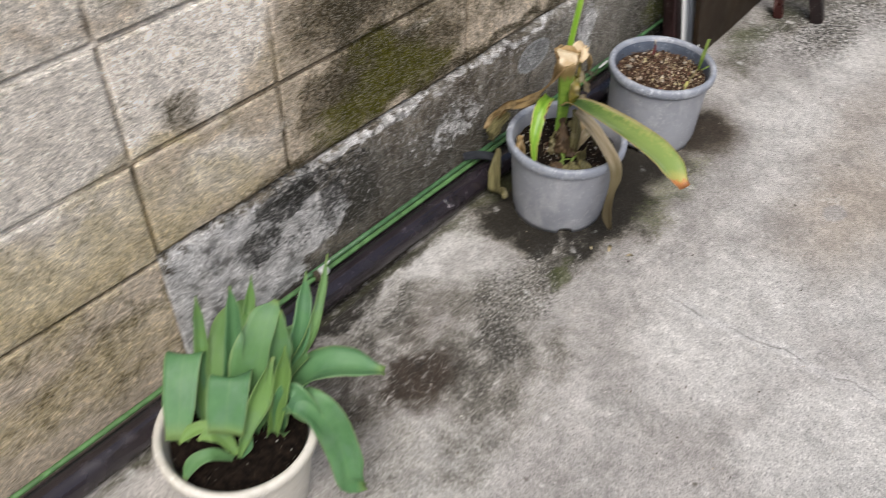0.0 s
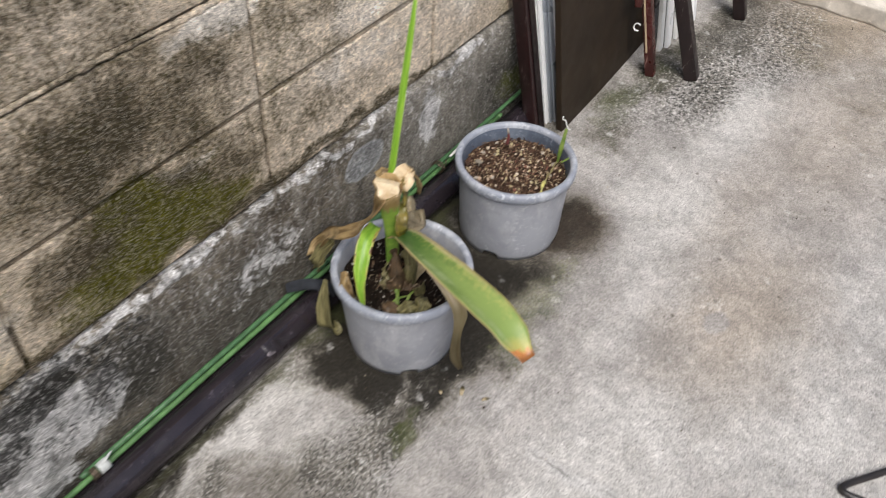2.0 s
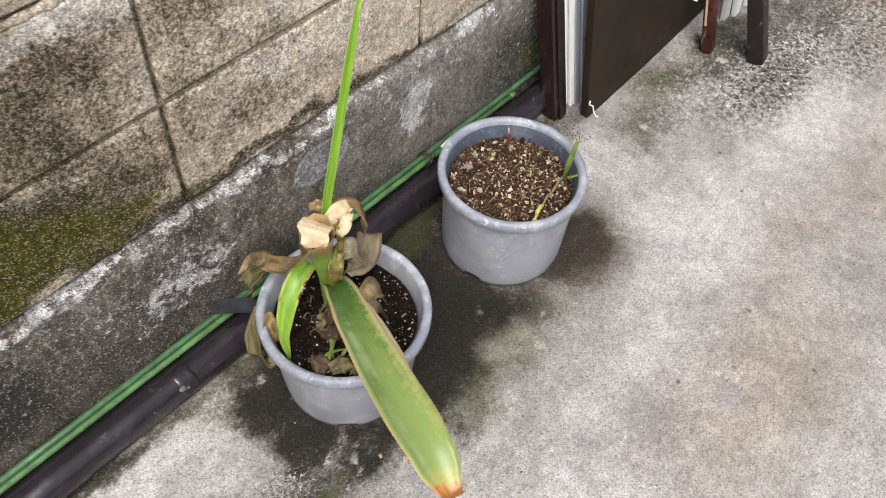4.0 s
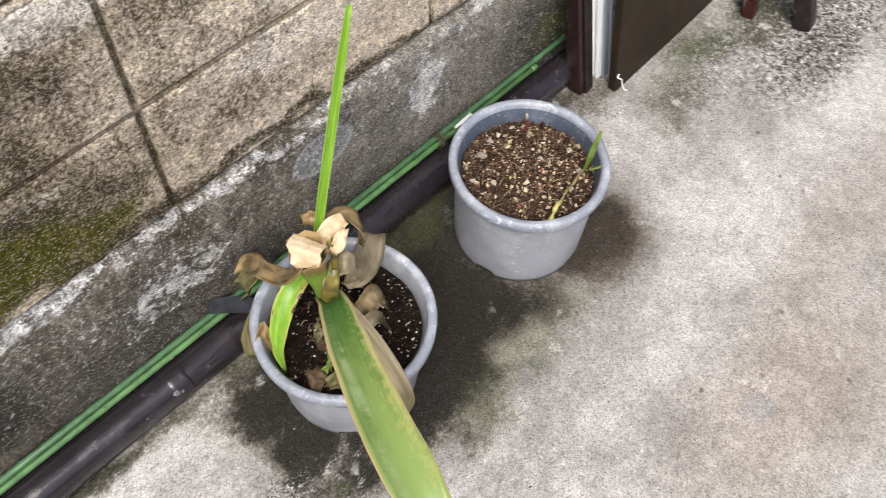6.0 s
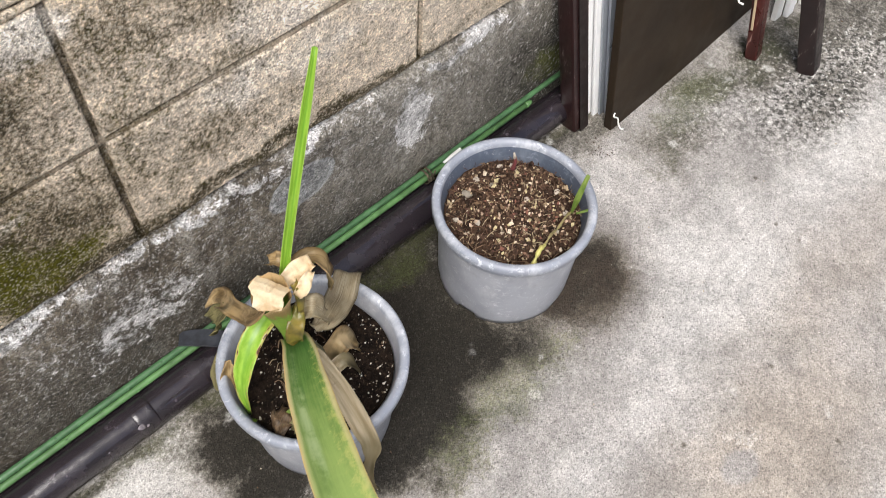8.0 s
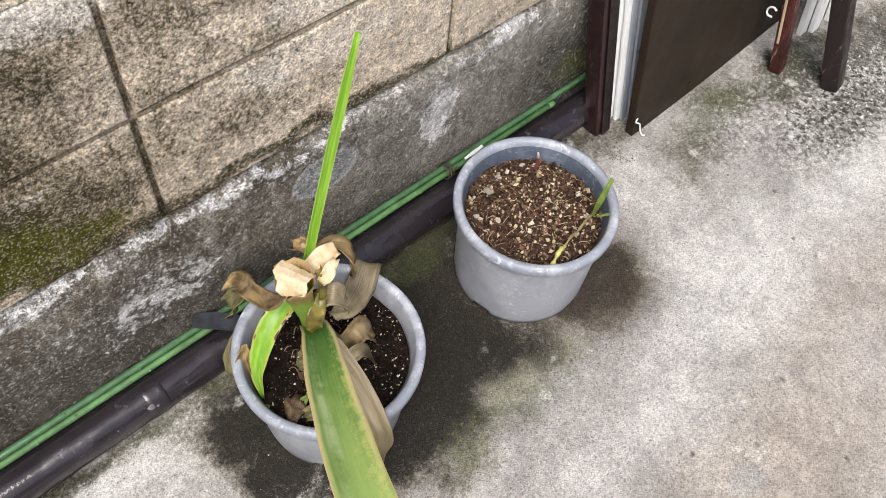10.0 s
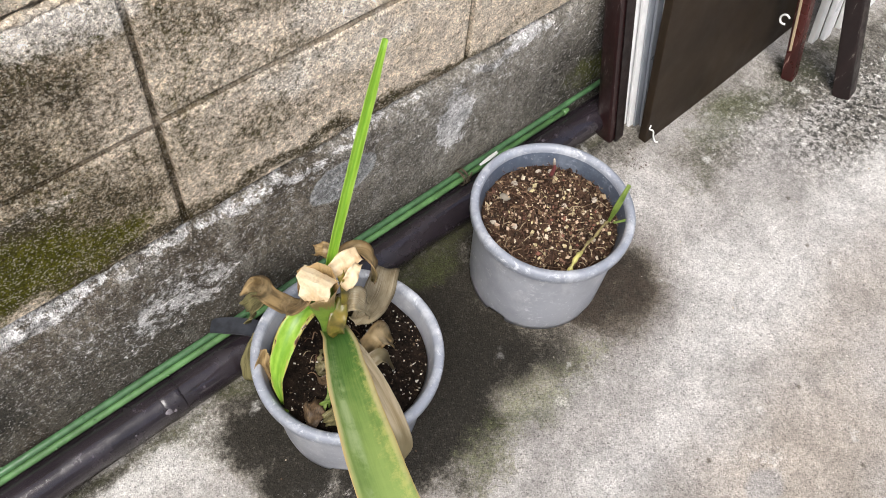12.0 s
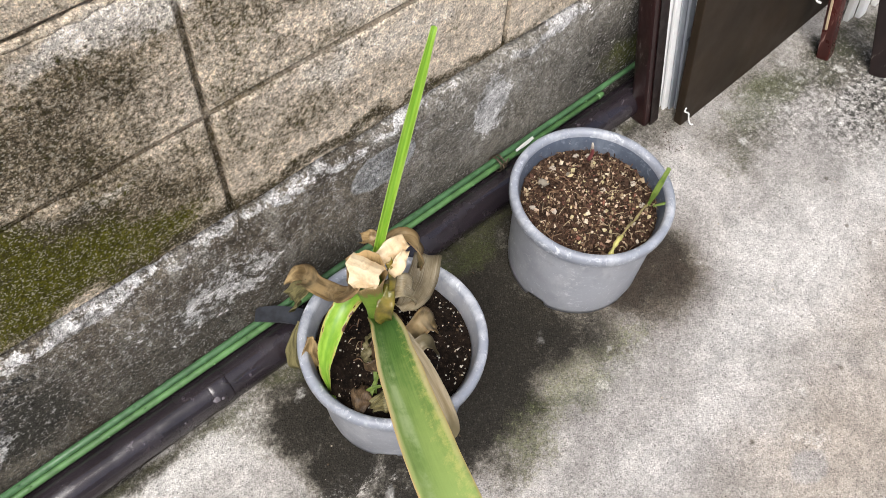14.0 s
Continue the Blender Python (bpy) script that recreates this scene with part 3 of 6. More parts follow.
def strap_ramp(k, u, v):
    """Long ageing leaf: deep green at the base, paler and blotched towards the end, yellow mottling by one edge, tan margins, an orange tip."""
    n = k.noise(1.6, 5, 0.65, vec=k.vmath("MULTIPLY", k.uv(), (2.2, 4.0, 0)))
    fine = k.noise(5, 5, 0.65, vec=k.vmath("MULTIPLY", k.uv(), (5.0, 1.4, 0)))
    blot = k.noise(24, 5, 0.7)
    speck = k.noise(110, 5, 0.8)
    c = k.mix(k.step(fine, 0.3, 0.7), (0.058, 0.150, 0.028), (0.135, 0.250, 0.058))
    c = k.mix(k.step(k.math("MULTIPLY_ADD", n, 0.45, k.math("MULTIPLY_ADD", blot, 0.4, v)), 0.62, 1.15, 0.0, 0.82), c, (0.33, 0.44, 0.13))
    # pale gloss streak painted along the middle of the blade
    sheen_band = k.step(k.math("ABSOLUTE", k.math("SUBTRACT", u, k.math("MULTIPLY_ADD", n, 0.40, 0.55))), 0.16, 0.0)
    c = k.mix(k.math("MULTIPLY", k.math("MULTIPLY", sheen_band, k.step(blot, 0.36, 0.60)), k.step(v, 0.06, 0.35, 0.0, 0.7)), c, (0.44, 0.54, 0.28))
    side = k.math("MULTIPLY", k.step(u, 0.60, 0.05), k.math("MULTIPLY", k.step(v, 0.06, 0.28), k.step(v, 1.0, 0.55, 0.55, 1.0)))
    mott = k.math("ADD", k.math("MULTIPLY_ADD", side, 0.30, k.math("MULTIPLY", speck, 0.75)), k.math("MULTIPLY_ADD", blot, 0.35, k.math("MULTIPLY", n, 0.3)))
    c = k.mix(k.step(mott, 0.86, 1.08, 0.0, 0.6), c, (0.56, 0.53, 0.18))
    deep = k.math("MULTIPLY", k.step(v, 0.40, 0.05), k.step(k.math("ABSOLUTE", k.math("SUBTRACT", u, 0.5)), 0.42, 0.25, 0.0, 0.75))
    c = k.mix(deep, c, (0.030, 0.098, 0.026))
    side = k.math("MULTIPLY_ADD", k.math("SUBTRACT", n, 0.5), 0.16, k.math("ABSOLUTE", k.math("SUBTRACT", u, 0.5)))
    c = k.mix(k.math("MULTIPLY", k.step(side, 0.36, 0.45, 0.0, 0.75), k.step(v, 0.75, 0.35)), c, (0.62, 0.53, 0.29))
    left = k.math("MULTIPLY_ADD", fine, 0.10, u)
    c = k.mix(k.step(left, 0.985, 1.05, 0.0, 0.8), c, (0.66, 0.46, 0.22))
    c = k.mix(k.step(k.math("MULTIPLY_ADD", fine, -0.06, u), 0.01, -0.03, 0.0, 0.7), c, (0.60, 0.44, 0.18))
    tip = k.mix(k.step(fine, 0.35, 0.65), (0.52, 0.20, 0.060), (0.83, 0.37, 0.13))
    tip = k.mix(k.step(k.math("MULTIPLY_ADD", blot, 0.06, v), 0.985, 1.015, 0.0, 0.8), tip, (0.26, 0.10, 0.035))
    end = k.math("MULTIPLY_ADD", k.math("SUBTRACT", blot, 0.5), 0.16, k.math("MULTIPLY_ADD", k.math("SUBTRACT", u, 0.5), 0.03, v))
    c = k.mix(k.step(end, 0.86, 0.94, 0.0, 0.7), c, (0.60, 0.52, 0.16))
    return k.mix(k.step(end, 0.935, 0.955), c, tip)


def fresh_ramp(k, u, v):
    n = k.noise(3, 3, vec=k.vmath("MULTIPLY", k.uv(), (1.2, 2.5, 0)))
    c = k.mix(k.step(n, 0.3, 0.7), (0.215, 0.42, 0.035), (0.36, 0.58, 0.075))
    edge = k.math("ABSOLUTE", k.math("SUBTRACT", u, 0.5))
    c = k.mix(k.step(edge, 0.40, 0.47, 0.0, 0.5), c, (0.50, 0.66, 0.20))
    return k.mix(k.step(edge, 0.14, 0.02, 0.0, 0.55), c, (0.13, 0.33, 0.02))


def dim_ramp(k, u, v):
    return k.mix(k.step(k.noise(60, 4, 0.6), 0.3, 0.7), (0.13, 0.21, 0.035), (0.24, 0.33, 0.07))


def dry_ramp(k, u, v):
    """Papery brown: soft clouds along the blade, darker margins, pale patches painted as highlights."""
    cloud = k.noise(1.6, 4, 0.55, vec=k.vmath("ADD", k.vmath("MULTIPLY", k.uv(), (2.2, 1.2, 0)), k.vmath("MULTIPLY", k.pos, (8, 8, 8))))
    c = k.mix(k.step(cloud, 0.34, 0.66), (0.20, 0.130, 0.055), (0.55, 0.40, 0.20))
    c = k.mix(k.step(k.noise(34, 3, 0.5), 0.50, 0.66, 0.0, 0.75), c, (0.70, 0.54, 0.31))
    c = k.mix(k.step(k.math("ABSOLUTE", k.math("SUBTRACT", u, 0.5)), 0.42, 0.5, 0.0, 0.5), c, (0.24, 0.13, 0.045))
    return k.mix(k.step(k.noise(20, 3), 0.56, 0.70, 0.0, 0.75), c, (0.085, 0.070, 0.038))


def husk_ramp(k, u, v):
    """Old bulb skin: dark red-brown with torn paler fibres."""
    fibre = k.noise(3, 5, 0.7, vec=k.vmath("ADD", k.vmath("MULTIPLY", k.uv(), (9, 1.2, 0)), k.vmath("MULTIPLY", k.pos, (30, 30, 4))))
    c = k.mix(k.step(fibre, 0.34, 0.62), (0.040, 0.025, 0.015), (0.135, 0.083, 0.043))
    c = k.mix(k.step(k.noise(50, 4, 0.7), 0.56, 0.70, 0.0, 0.7), c, (0.34, 0.24, 0.13))
    return k.mix(k.step(k.noise(26, 3), 0.52, 0.66, 0.0, 0.8), c, (0.022, 0.016, 0.010))


def stub_ramp(k, u, v):
    """Bundled leaf bases: green below, browning upwards, tan at the cut."""
    h = k.math("MULTIPLY_ADD", k.math("SUBTRACT", k.noise(9, 4, vec=k.vmath("MULTIPLY", k.uv(), (2.0, 1.0, 0))), 0.5), 0.35, v)
    c = k.mix(k.step(k.noise(40, 4, 0.6), 0.3, 0.7), (0.13, 0.27, 0.03), (0.26, 0.40, 0.06))
    c = k.mix(k.step(h, 0.66, 0.80), c, (0.30, 0.20, 0.08))
    return k.mix(k.step(h, 0.86, 0.98), c, (0.58, 0.41, 0.21))


def tan_ramp(k, u, v):
    c = k.mix(k.step(k.noise(2, 4, 0.6, vec=k.vmath("MULTIPLY", k.uv(), (1.6, 1.6, 0))), 0.3, 0.7), (0.44, 0.35, 0.20), (0.76, 0.66, 0.47))
    c = k.mix(k.step(v, 0.36, 0.58, 0.0, 0.8), c, (0.23, 0.19, 0.09))
    c = k.mix(k.step(v, 0.60, 0.80, 0.0, 0.8), c, (0.10, 0.078, 0.040))
    return k.mix(k.step(k.noise(30, 4, 0.7), 0.62, 0.74, 0.0, 0.6), c, (0.11, 0.082, 0.045))


def ash_ramp(k, u, v):
    c = k.mix(k.step(k.noise(2, 4, 0.6, vec=k.vmath("MULTIPLY", k.uv(), (1.4, 1.3, 0))), 0.3, 0.7), (0.44, 0.36, 0.225), (0.78, 0.68, 0.48))
    c = k.mix(k.step(k.noise(4, 4, 0.6, vec=k.vmath("MULTIPLY", k.uv(), (7, 0.5, 0))), 0.52, 0.66, 0.0, 0.6), c, (0.90, 0.82, 0.62))
    c = k.mix(k.step(k.noise(4, 4, 0.6, vec=k.vmath("ADD", k.vmath("MULTIPLY", k.uv(), (6, 0.4, 0)), (3, 7, 1))), 0.55, 0.68, 0.0, 0.6), c, (0.25, 0.19, 0.10))
    # highlights painted in as pale patches
    c = k.mix(k.step(k.noise(34, 3, 0.5), 0.54, 0.68, 0.0, 0.55), c, (0.82, 0.70, 0.48))
    return k.mix(k.step(k.math("ABSOLUTE", k.math("SUBTRACT", u, 0.5)), 0.40, 0.5, 0.0, 0.5), c, (0.16, 0.12, 0.06))


def amber_ramp(k, u, v):
    """Dying sheath: yellow and rust with a dark blotch."""
    c = k.mix(k.step(k.noise(28, 4, 0.6), 0.35, 0.65), (0.11, 0.13, 0.022), (0.28, 0.205, 0.045))
    return k.mix(k.step(k.math("MULTIPLY_ADD", k.noise(45, 3), 0.5, k.math("ABSOLUTE", k.math("SUBTRACT", v, 0.55))), 0.46, 0.26, 0.0, 0.85), c, (0.045, 0.042, 0.018))


def bitten_ramp(k, u, v):
    c = fresh_ramp(k, u, v)
    edge = k.math("ABSOLUTE", k.math("SUBTRACT", u, 0.5))
    m = k.math("ADD", k.math("MULTIPLY", edge, 0.9), k.noise(2.6, 3, 0.55, vec=k.vmath("MULTIPLY", k.uv(), (1.5, 2.0, 0))))
    c = k.mix(k.step(m, 0.86, 0.94, 0.0, 0.85), c, (0.50, 0.42, 0.12))
    return k.mix(k.step(m, 0.97, 1.0), c, (0.10, 0.04, 0.015))


def dull_ramp(k, u, v):
    n = k.noise(2.2, 5, 0.7, vec=k.vmath("ADD", k.vmath("MULTIPLY", k.uv(), (5.0, 1.5, 0)), k.pos))
    c = k.mix(k.step(n, 0.32, 0.66), (0.10, 0.088, 0.038), (0.36, 0.32, 0.15))
    return k.mix(k.step(k.noise(22, 4, 0.7), 0.55, 0.75, 0.0, 0.7), c, (0.46, 0.40, 0.27))


def pale_dry_ramp(k, u, v):
    c = k.mix(k.step(k.noise(26, 5, 0.7), 0.3, 0.7), (0.70, 0.51, 0.29), (0.95, 0.83, 0.60))
    c = k.mix(k.step(k.noise(75, 5, 0.7, vec=k.vmath("MULTIPLY", k.pos, (1, 1, 0.4))), 0.52, 0.70, 0.0, 0.5), c, (0.50, 0.33, 0.16))
    return k.mix(k.step(k.noise(60, 4, 0.7), 0.62, 0.75, 0.0, 0.5), c, (0.30, 0.17, 0.07))


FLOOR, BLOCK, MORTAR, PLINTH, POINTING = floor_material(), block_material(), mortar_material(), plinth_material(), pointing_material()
GREY_POT = pot_material("grey_plastic", (0.322, 0.336, 0.374), (0.55, 0.552, 0.57), 0.46, 0.34)
WORN_RIM = pot_material("worn_grey_plastic", (0.290, 0.315, 0.372), (0.62, 0.64, 0.68), 0.42, 0.55)
# darker, bluer plastic for one pot's inner wall
DARK_POT = pot_material("dark_grey_plastic", (0.085, 0.105, 0.145), (0.20, 0.23, 0.28), 0.4)
CREAM_POT = pot_material("cream_plastic", (0.70, 0.665, 0.585), (0.80, 0.78, 0.73), 0.4)
DARK_SOIL = soil_material("dark_potting_soil", (0.005, 0.0038, 0.0032), (0.026, 0.0175, 0.0125))
BROWN_SOIL = soil_material("brown_bark_soil", (0.024, 0.014, 0.010), (0.10, 0.060, 0.040))
PERLITE = bits_material("perlite", [(0.64, 0.60, 0.53), (0.06, 0.042, 0.028), (0.46, 0.40, 0.31), (0.03, 0.022, 0.016), (0.10, 0.07, 0.045), (0.70, 0.67, 0.60)])
PALE_FIBRE = bits_material("dry_fibre", [(0.14, 0.082, 0.050), (0.22, 0.145, 0.092), (0.07, 0.042, 0.028), (0.40, 0.32, 0.21), (0.11, 0.058, 0.038)])
BARK = bits_material("bark_bits", [(0.085, 0.052, 0.034), (0.05, 0.031, 0.022), (0.20, 0.13, 0.08), (0.07, 0.040, 0.028), (0.42, 0.33, 0.21), (0.028, 0.018, 0.014), (0.12, 0.074, 0.050), (0.035, 0.022, 0.016), (0.10, 0.052, 0.038)])
TULIP = leaf_material("tulip_leaf", tulip_ramp, 0.45)
STRAP = leaf_material("ageing_leaf", strap_ramp, 0.30, vein=0.04)
FRESH = leaf_material("fresh_leaf", fresh_ramp, 0.35, vein=0.05, glow=0.3)
DRY = leaf_material("dry_leaf", dry_ramp, 0.34, veins=16, glow=0.35, vein=0.05)
OLD_HUSK = leaf_material("old_bulb_skin", husk_ramp, 0.6, veins=26, glow=0.12, vein=0.05)
PALE_DRY = leaf_material("pale_dry_leaf", pale_dry_ramp, 0.42, veins=12, glow=0.3, vein=0.02)
STUB = leaf_material("leaf_bases", stub_ramp, 0.5, veins=22, glow=0.1, vein=0.1)
TAN = leaf_material("tan_dry_leaf", tan_ramp, 0.36, veins=14, glow=0.4, vein=0.008)
ASH = leaf_material("ashen_dry_leaf", ash_ramp, 0.18, veins=24, glow=0.5, vein=0.03, clear=0.32)
AMBER = leaf_material("amber_sheath", amber_ramp, 0.3, vein=0.05)
BITTEN = leaf_material("bitten_leaf", bitten_ramp, 0.30, vein=0.03, glow=0.3)
DIM = leaf_material("dim_green_leaf", dim_ramp, 0.45)
DULL = leaf_material("dull_dry_leaf", dull_ramp, 0.5, veins=26, glow=0.35, vein=0.08)
PIPE = plain("brown_pvc", (0.019, 0.0148, 0.0185), 0.20, vary=0.3, scale=14, wear=(0.11, 0.095, 0.11), gloss=0.8)
PIPE_MARK = plain("pvc_scuff", (0.15, 0.135, 0.15), 0.7, vary=0.5, scale=160)
STAKE = plain("green_plastic", (0.085, 0.185, 0.065), 0.5, vary=0.3, scale=40)
STAKE_DARK = plain("dark_green_plastic", (0.055, 0.130, 0.055), 0.5, vary=0.3, scale=40)
BLACK = plain("black_plastic", (0.030, 0.033, 0.040), 0.4, vary=0.4, scale=60)
DULL_TAPE = plain("dull_white_tape", (0.50, 0.52, 0.51), 0.5, vary=0.25, scale=90)
TAPE = plain("white_tape", (0.72, 0.73, 0.70), 0.5, vary=0.12)
WIRE = plain("rusty_wire", (0.11, 0.085, 0.06), 0.5, 0.6, vary=0.5, scale=200)
REDWOOD = plain("red_brown_stained_wood", (0.060, 0.013, 0.011), 0.34, vary=0.45, scale=26, wear=(0.30, 0.20, 0.17), grain=(1, 1, 0.12), worn=0.60)
POSTWOOD = plain("dark_post_wood", (0.015, 0.0050, 0.0052), 0.42, vary=0.6, scale=28, wear=(0.13, 0.105, 0.10), grain=(1, 1, 0.22), worn=0.60)
DARKWOOD = plain("black_brown_wood", (0.011, 0.0055, 0.0055), 0.42, vary=0.4, scale=30, wear=(0.22, 0.20, 0.18), grain=(1, 1, 0.15))
BROWN_BOARD = plain("brown_board", (0.022, 0.0140, 0.0075), 0.66, vary=0.25, scale=7, wear=(0.07, 0.055, 0.045), worn=0.68, gloss=0.3)
WHITE_PVC = plain("white_profile", (0.82, 0.825, 0.83), 0.35, vary=0.08, scale=9)
SILVER_WHITE = plain("greyed_white_profile", (0.66, 0.66, 0.64), 0.4, vary=0.12, scale=14)
SILVER = plain("grey_aluminium", (0.42, 0.45, 0.50), 0.35, 0.5, vary=0.1, scale=9)
STONE = plain("pale_stone", (0.55, 0.51, 0.45), 0.9, vary=0.25, scale=16, wear=(0.75, 0.72, 0.66))
RUBBER = plain("black_rubber", (0.02, 0.017, 0.016), 0.4, vary=0.2)
PLASTER = plain("added_wall_render", (0.62, 0.60, 0.56), 0.9, vary=0.1, scale=6)

# ---- building helpers ----


def mesh_of(name, bm, material, smooth=False):
    bmesh.ops.recalc_face_normals(bm, faces=bm.faces)
    me = bpy.data.meshes.new(name)
    for fa in bm.faces:
        fa.smooth = smooth
    bm.to_mesh(me)
    bm.free()
    me.materials.append(material)
    return me


def part(name, bm, material, parent=None, label="", smooth=False):
    ob = new(name, mesh_of(name, bm, material, smooth))
    if parent:
        ob.parent = parent
    return tagged(ob, label)


def thing(name, at, label, category, group="", kind=""):
    ob = new(name)
    ob.location = at
    ob.empty_display_size = 0.05
    return tagged(ob, label, category, group, kind)


def box(bm, lo, hi, bevel=0.0, m=None):
    r = bmesh.ops.create_cube(bm, size=1.0)
    vs = r["verts"]
    for v in vs:
        v.co = Vector([lo[i] + (v.co[i] + 0.5) * (hi[i] - lo[i]) for i in range(3)])
    if bevel:
        es = list({e for v in vs for e in v.link_edges})
        vs = list({v for fa in bmesh.ops.bevel(bm, geom=es, offset=bevel, segments=2, affect="EDGES", profile=0.6)["faces"] for v in fa.verts} | {v for v in vs if v.is_valid})
    if m is not None:
        bmesh.ops.transform(bm, matrix=m, verts=[v for v in vs if v.is_valid])
    return bm


def lathe(bm, profile, n=72, lift=None):
    """Turns a profile of (radius, z) round the z axis. lift(i, angle) may raise ring i."""
    rings = []
    for i, (r, z) in enumerate(profile):
        ring = []
        for j in range(n):
            a = 2 * math.pi * j / n
            ring.append(bm.verts.new((r * math.cos(a), r * math.sin(a), z + (lift(i, a) if lift else 0))))
        rings.append(ring)
    for a, b in zip(rings, rings[1:]):
        for j in range(n):
            bm.faces.new((a[j], a[(j + 1) % n], b[(j + 1) % n], b[j]))
    return rings


def curve_points(pts, n):
    """Points along a smooth curve through pts."""
    p = [Vector(q) for q in pts]
    p = [2 * p[0] - p[1]] + p + [2 * p[-1] - p[-2]]
    out = []
    for s in range(n + 1):
        x = s / n * (len(p) - 3)
        i = min(int(x), len(p) - 4)
        t = x - i
        a, b, c, d = p[i:i + 4]
        out.append(0.5 * (2 * b + (c - a) * t + (2 * a - 5 * b + 4 * c - d) * t * t + (3 * b - 3 * c + d - a) * t ** 3))
    return out


def tube(bm, pts, radius, n=12, sides=10, end=True):
    """A round tube along a curve; radius may be a list of (radius) per control stretch."""
    c = curve_points(pts, n)
    rad = radius if callable(radius) else (lambda t: radius)
    side = None
    rings = []
    for i, q in enumerate(c):
        d = (c[min(i + 1, n)] - c[max(i - 1, 0)]).normalized()
        if side is None:
            side = d.orthogonal().normalized()
        side = (side - d * side.dot(d)).normalized()
        up = d.cross(side)
        r = rad(i / n)
        rings.append([bm.verts.new(q + r * (math.cos(a) * side + math.sin(a) * up)) for a in [2 * math.pi * j / sides for j in range(sides)]])
    for a, b in zip(rings, rings[1:]):
        for j in range(sides):
            bm.faces.new((a[j], a[(j + 1) % sides], b[(j + 1) % sides], b[j]))
    if end:
        bm.faces.new(rings[0][::-1])
        bm.faces.new(rings[-1])
    return bm


def blade(pts, widths, face, cup=0.15, thick=0.0012, n=22, across=6, twist=0.0, ripple=0.0, seed=0):
    """A leaf: a strip along a curve through pts, with its width by stretch, facing the way face (one vector, or one per point), cupped along its
    middle, with thickness and a UV of u across and v along."""
    bm = bmesh.new()
    uvl = bm.loops.layers.uv.new("UVMap")
    c = curve_points(pts, n)
    faces = face if isinstance(face, list) else [face] * len(pts)
    fc = curve_points([Vector(q) for q in faces], n)
    top, low, uvs = [], [], {}
    for i, q in enumerate(c):
        t = i / n
        d = (c[min(i + 1, n)] - c[max(i - 1, 0)]).normalized()
        nrm = fc[i] - d * fc[i].dot(d)
        nrm = nrm.normalized() if nrm.length > 1e-5 else d.orthogonal().normalized()
        nrm = Matrix.Rotation(twist * t, 3, d) @ nrm
        side = d.cross(nrm).normalized()
        x = t * (len(widths) - 1)
        k = min(int(x), len(widths) - 2)
        s = x - k
        s = s * s * (3 - 2 * s)
        w = widths[k] * (1 - s) + widths[k + 1] * s
        ra, rb = [], []
        for j in range(across + 1):
            u = j / across * 2 - 1
            off = cup * w * (u * u - 0.35)
            if ripple:
                off += ripple * noise.noise(Vector((u * 1.3 + seed, t * 5, seed * 3.1))) * (0.4 + abs(u))
            pos = q + side * (u * w / 2) + nrm * off
            for row, sg in ((ra, 0.5), (rb, -0.5)):
                v = bm.verts.new(pos + nrm * (sg * thick))
                row.append(v)
                uvs[v] = (j / across, t)
        top.append(ra)
        low.append(rb)
    quads = []
    for i in range(n):
        for j in range(across):
            quads.append((top[i][j], top[i][j + 1], top[i + 1][j + 1], top[i + 1][j]))
            quads.append((low[i][j], low[i + 1][j], low[i + 1][j + 1], low[i][j + 1]))
        quads.append((top[i][0], top[i + 1][0], low[i + 1][0], low[i][0]))
        quads.append((top[i][across], low[i][across], low[i + 1][across], top[i + 1][across]))
    for i in (0, n):
        for j in range(across):
            quads.append((top[i][j], low[i][j], low[i][j + 1], top[i][j + 1]))
    for q in quads:
        fa = bm.faces.new(q)
        for lp in fa.loops:
            lp[uvl].uv = uvs[lp.vert]
    return bm


def leaf(name, parent, material, pts, widths, face, label="", **more):
    """A blade as a part; pts are world places, the parent only moved, not turned."""
    o = parent.location
    return part(name, blade([Vector(p) - o for p in pts], widths, face, **more), material, parent, label, smooth=True)


def crumbs(count, place, size, seed, flat=0.7):
    """Many little irregular lumps in one mesh; place(random) gives a spot."""
    rng = random.Random(seed)
    bm = bmesh.new()
    for _ in range(count):
        p = Vector(place(rng))
        r = size[0] + (size[1] - size[0]) * rng.random() ** 2
        m = Euler((rng.random() * 6, rng.random() * 6, rng.random() * 6)).to_matrix()
        dims = Vector((r * rng.uniform(0.7, 1.5), r * rng.uniform(0.6, 1.1), r * rng.uniform(0.4, flat + 0.2)))
        vs = [bm.verts.new(p + m @ Vector((dims.x * a * rng.uniform(0.7, 1.2), dims.y * b * rng.uniform(0.7, 1.2), dims.z * c * rng.uniform(0.7, 1.2))))
              for a, b, c in ((1, 0, 0), (-1, 0, 0), (0, 1, 0), (0, -1, 0), (0, 0, 1), (0, 0, -1))]
        for a, b, c in ((0, 2, 4), (2, 1, 4), (1, 3, 4), (3, 0, 4), (2, 0, 5), (1, 2, 5), (3, 1, 5), (0, 3, 5)):
            bm.faces.new((vs[a], vs[b], vs[c]))
    return bm


# ---- the setting ----
SIZE = 60
bm = bmesh.new()
bmesh.ops.create_grid(bm, x_segments=8, y_segments=8, size=SIZE)
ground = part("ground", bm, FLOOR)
tagged(ground, "stained grey concrete yard slab with wet patches, painted pot shade and a crack", "ground", kind="structure")

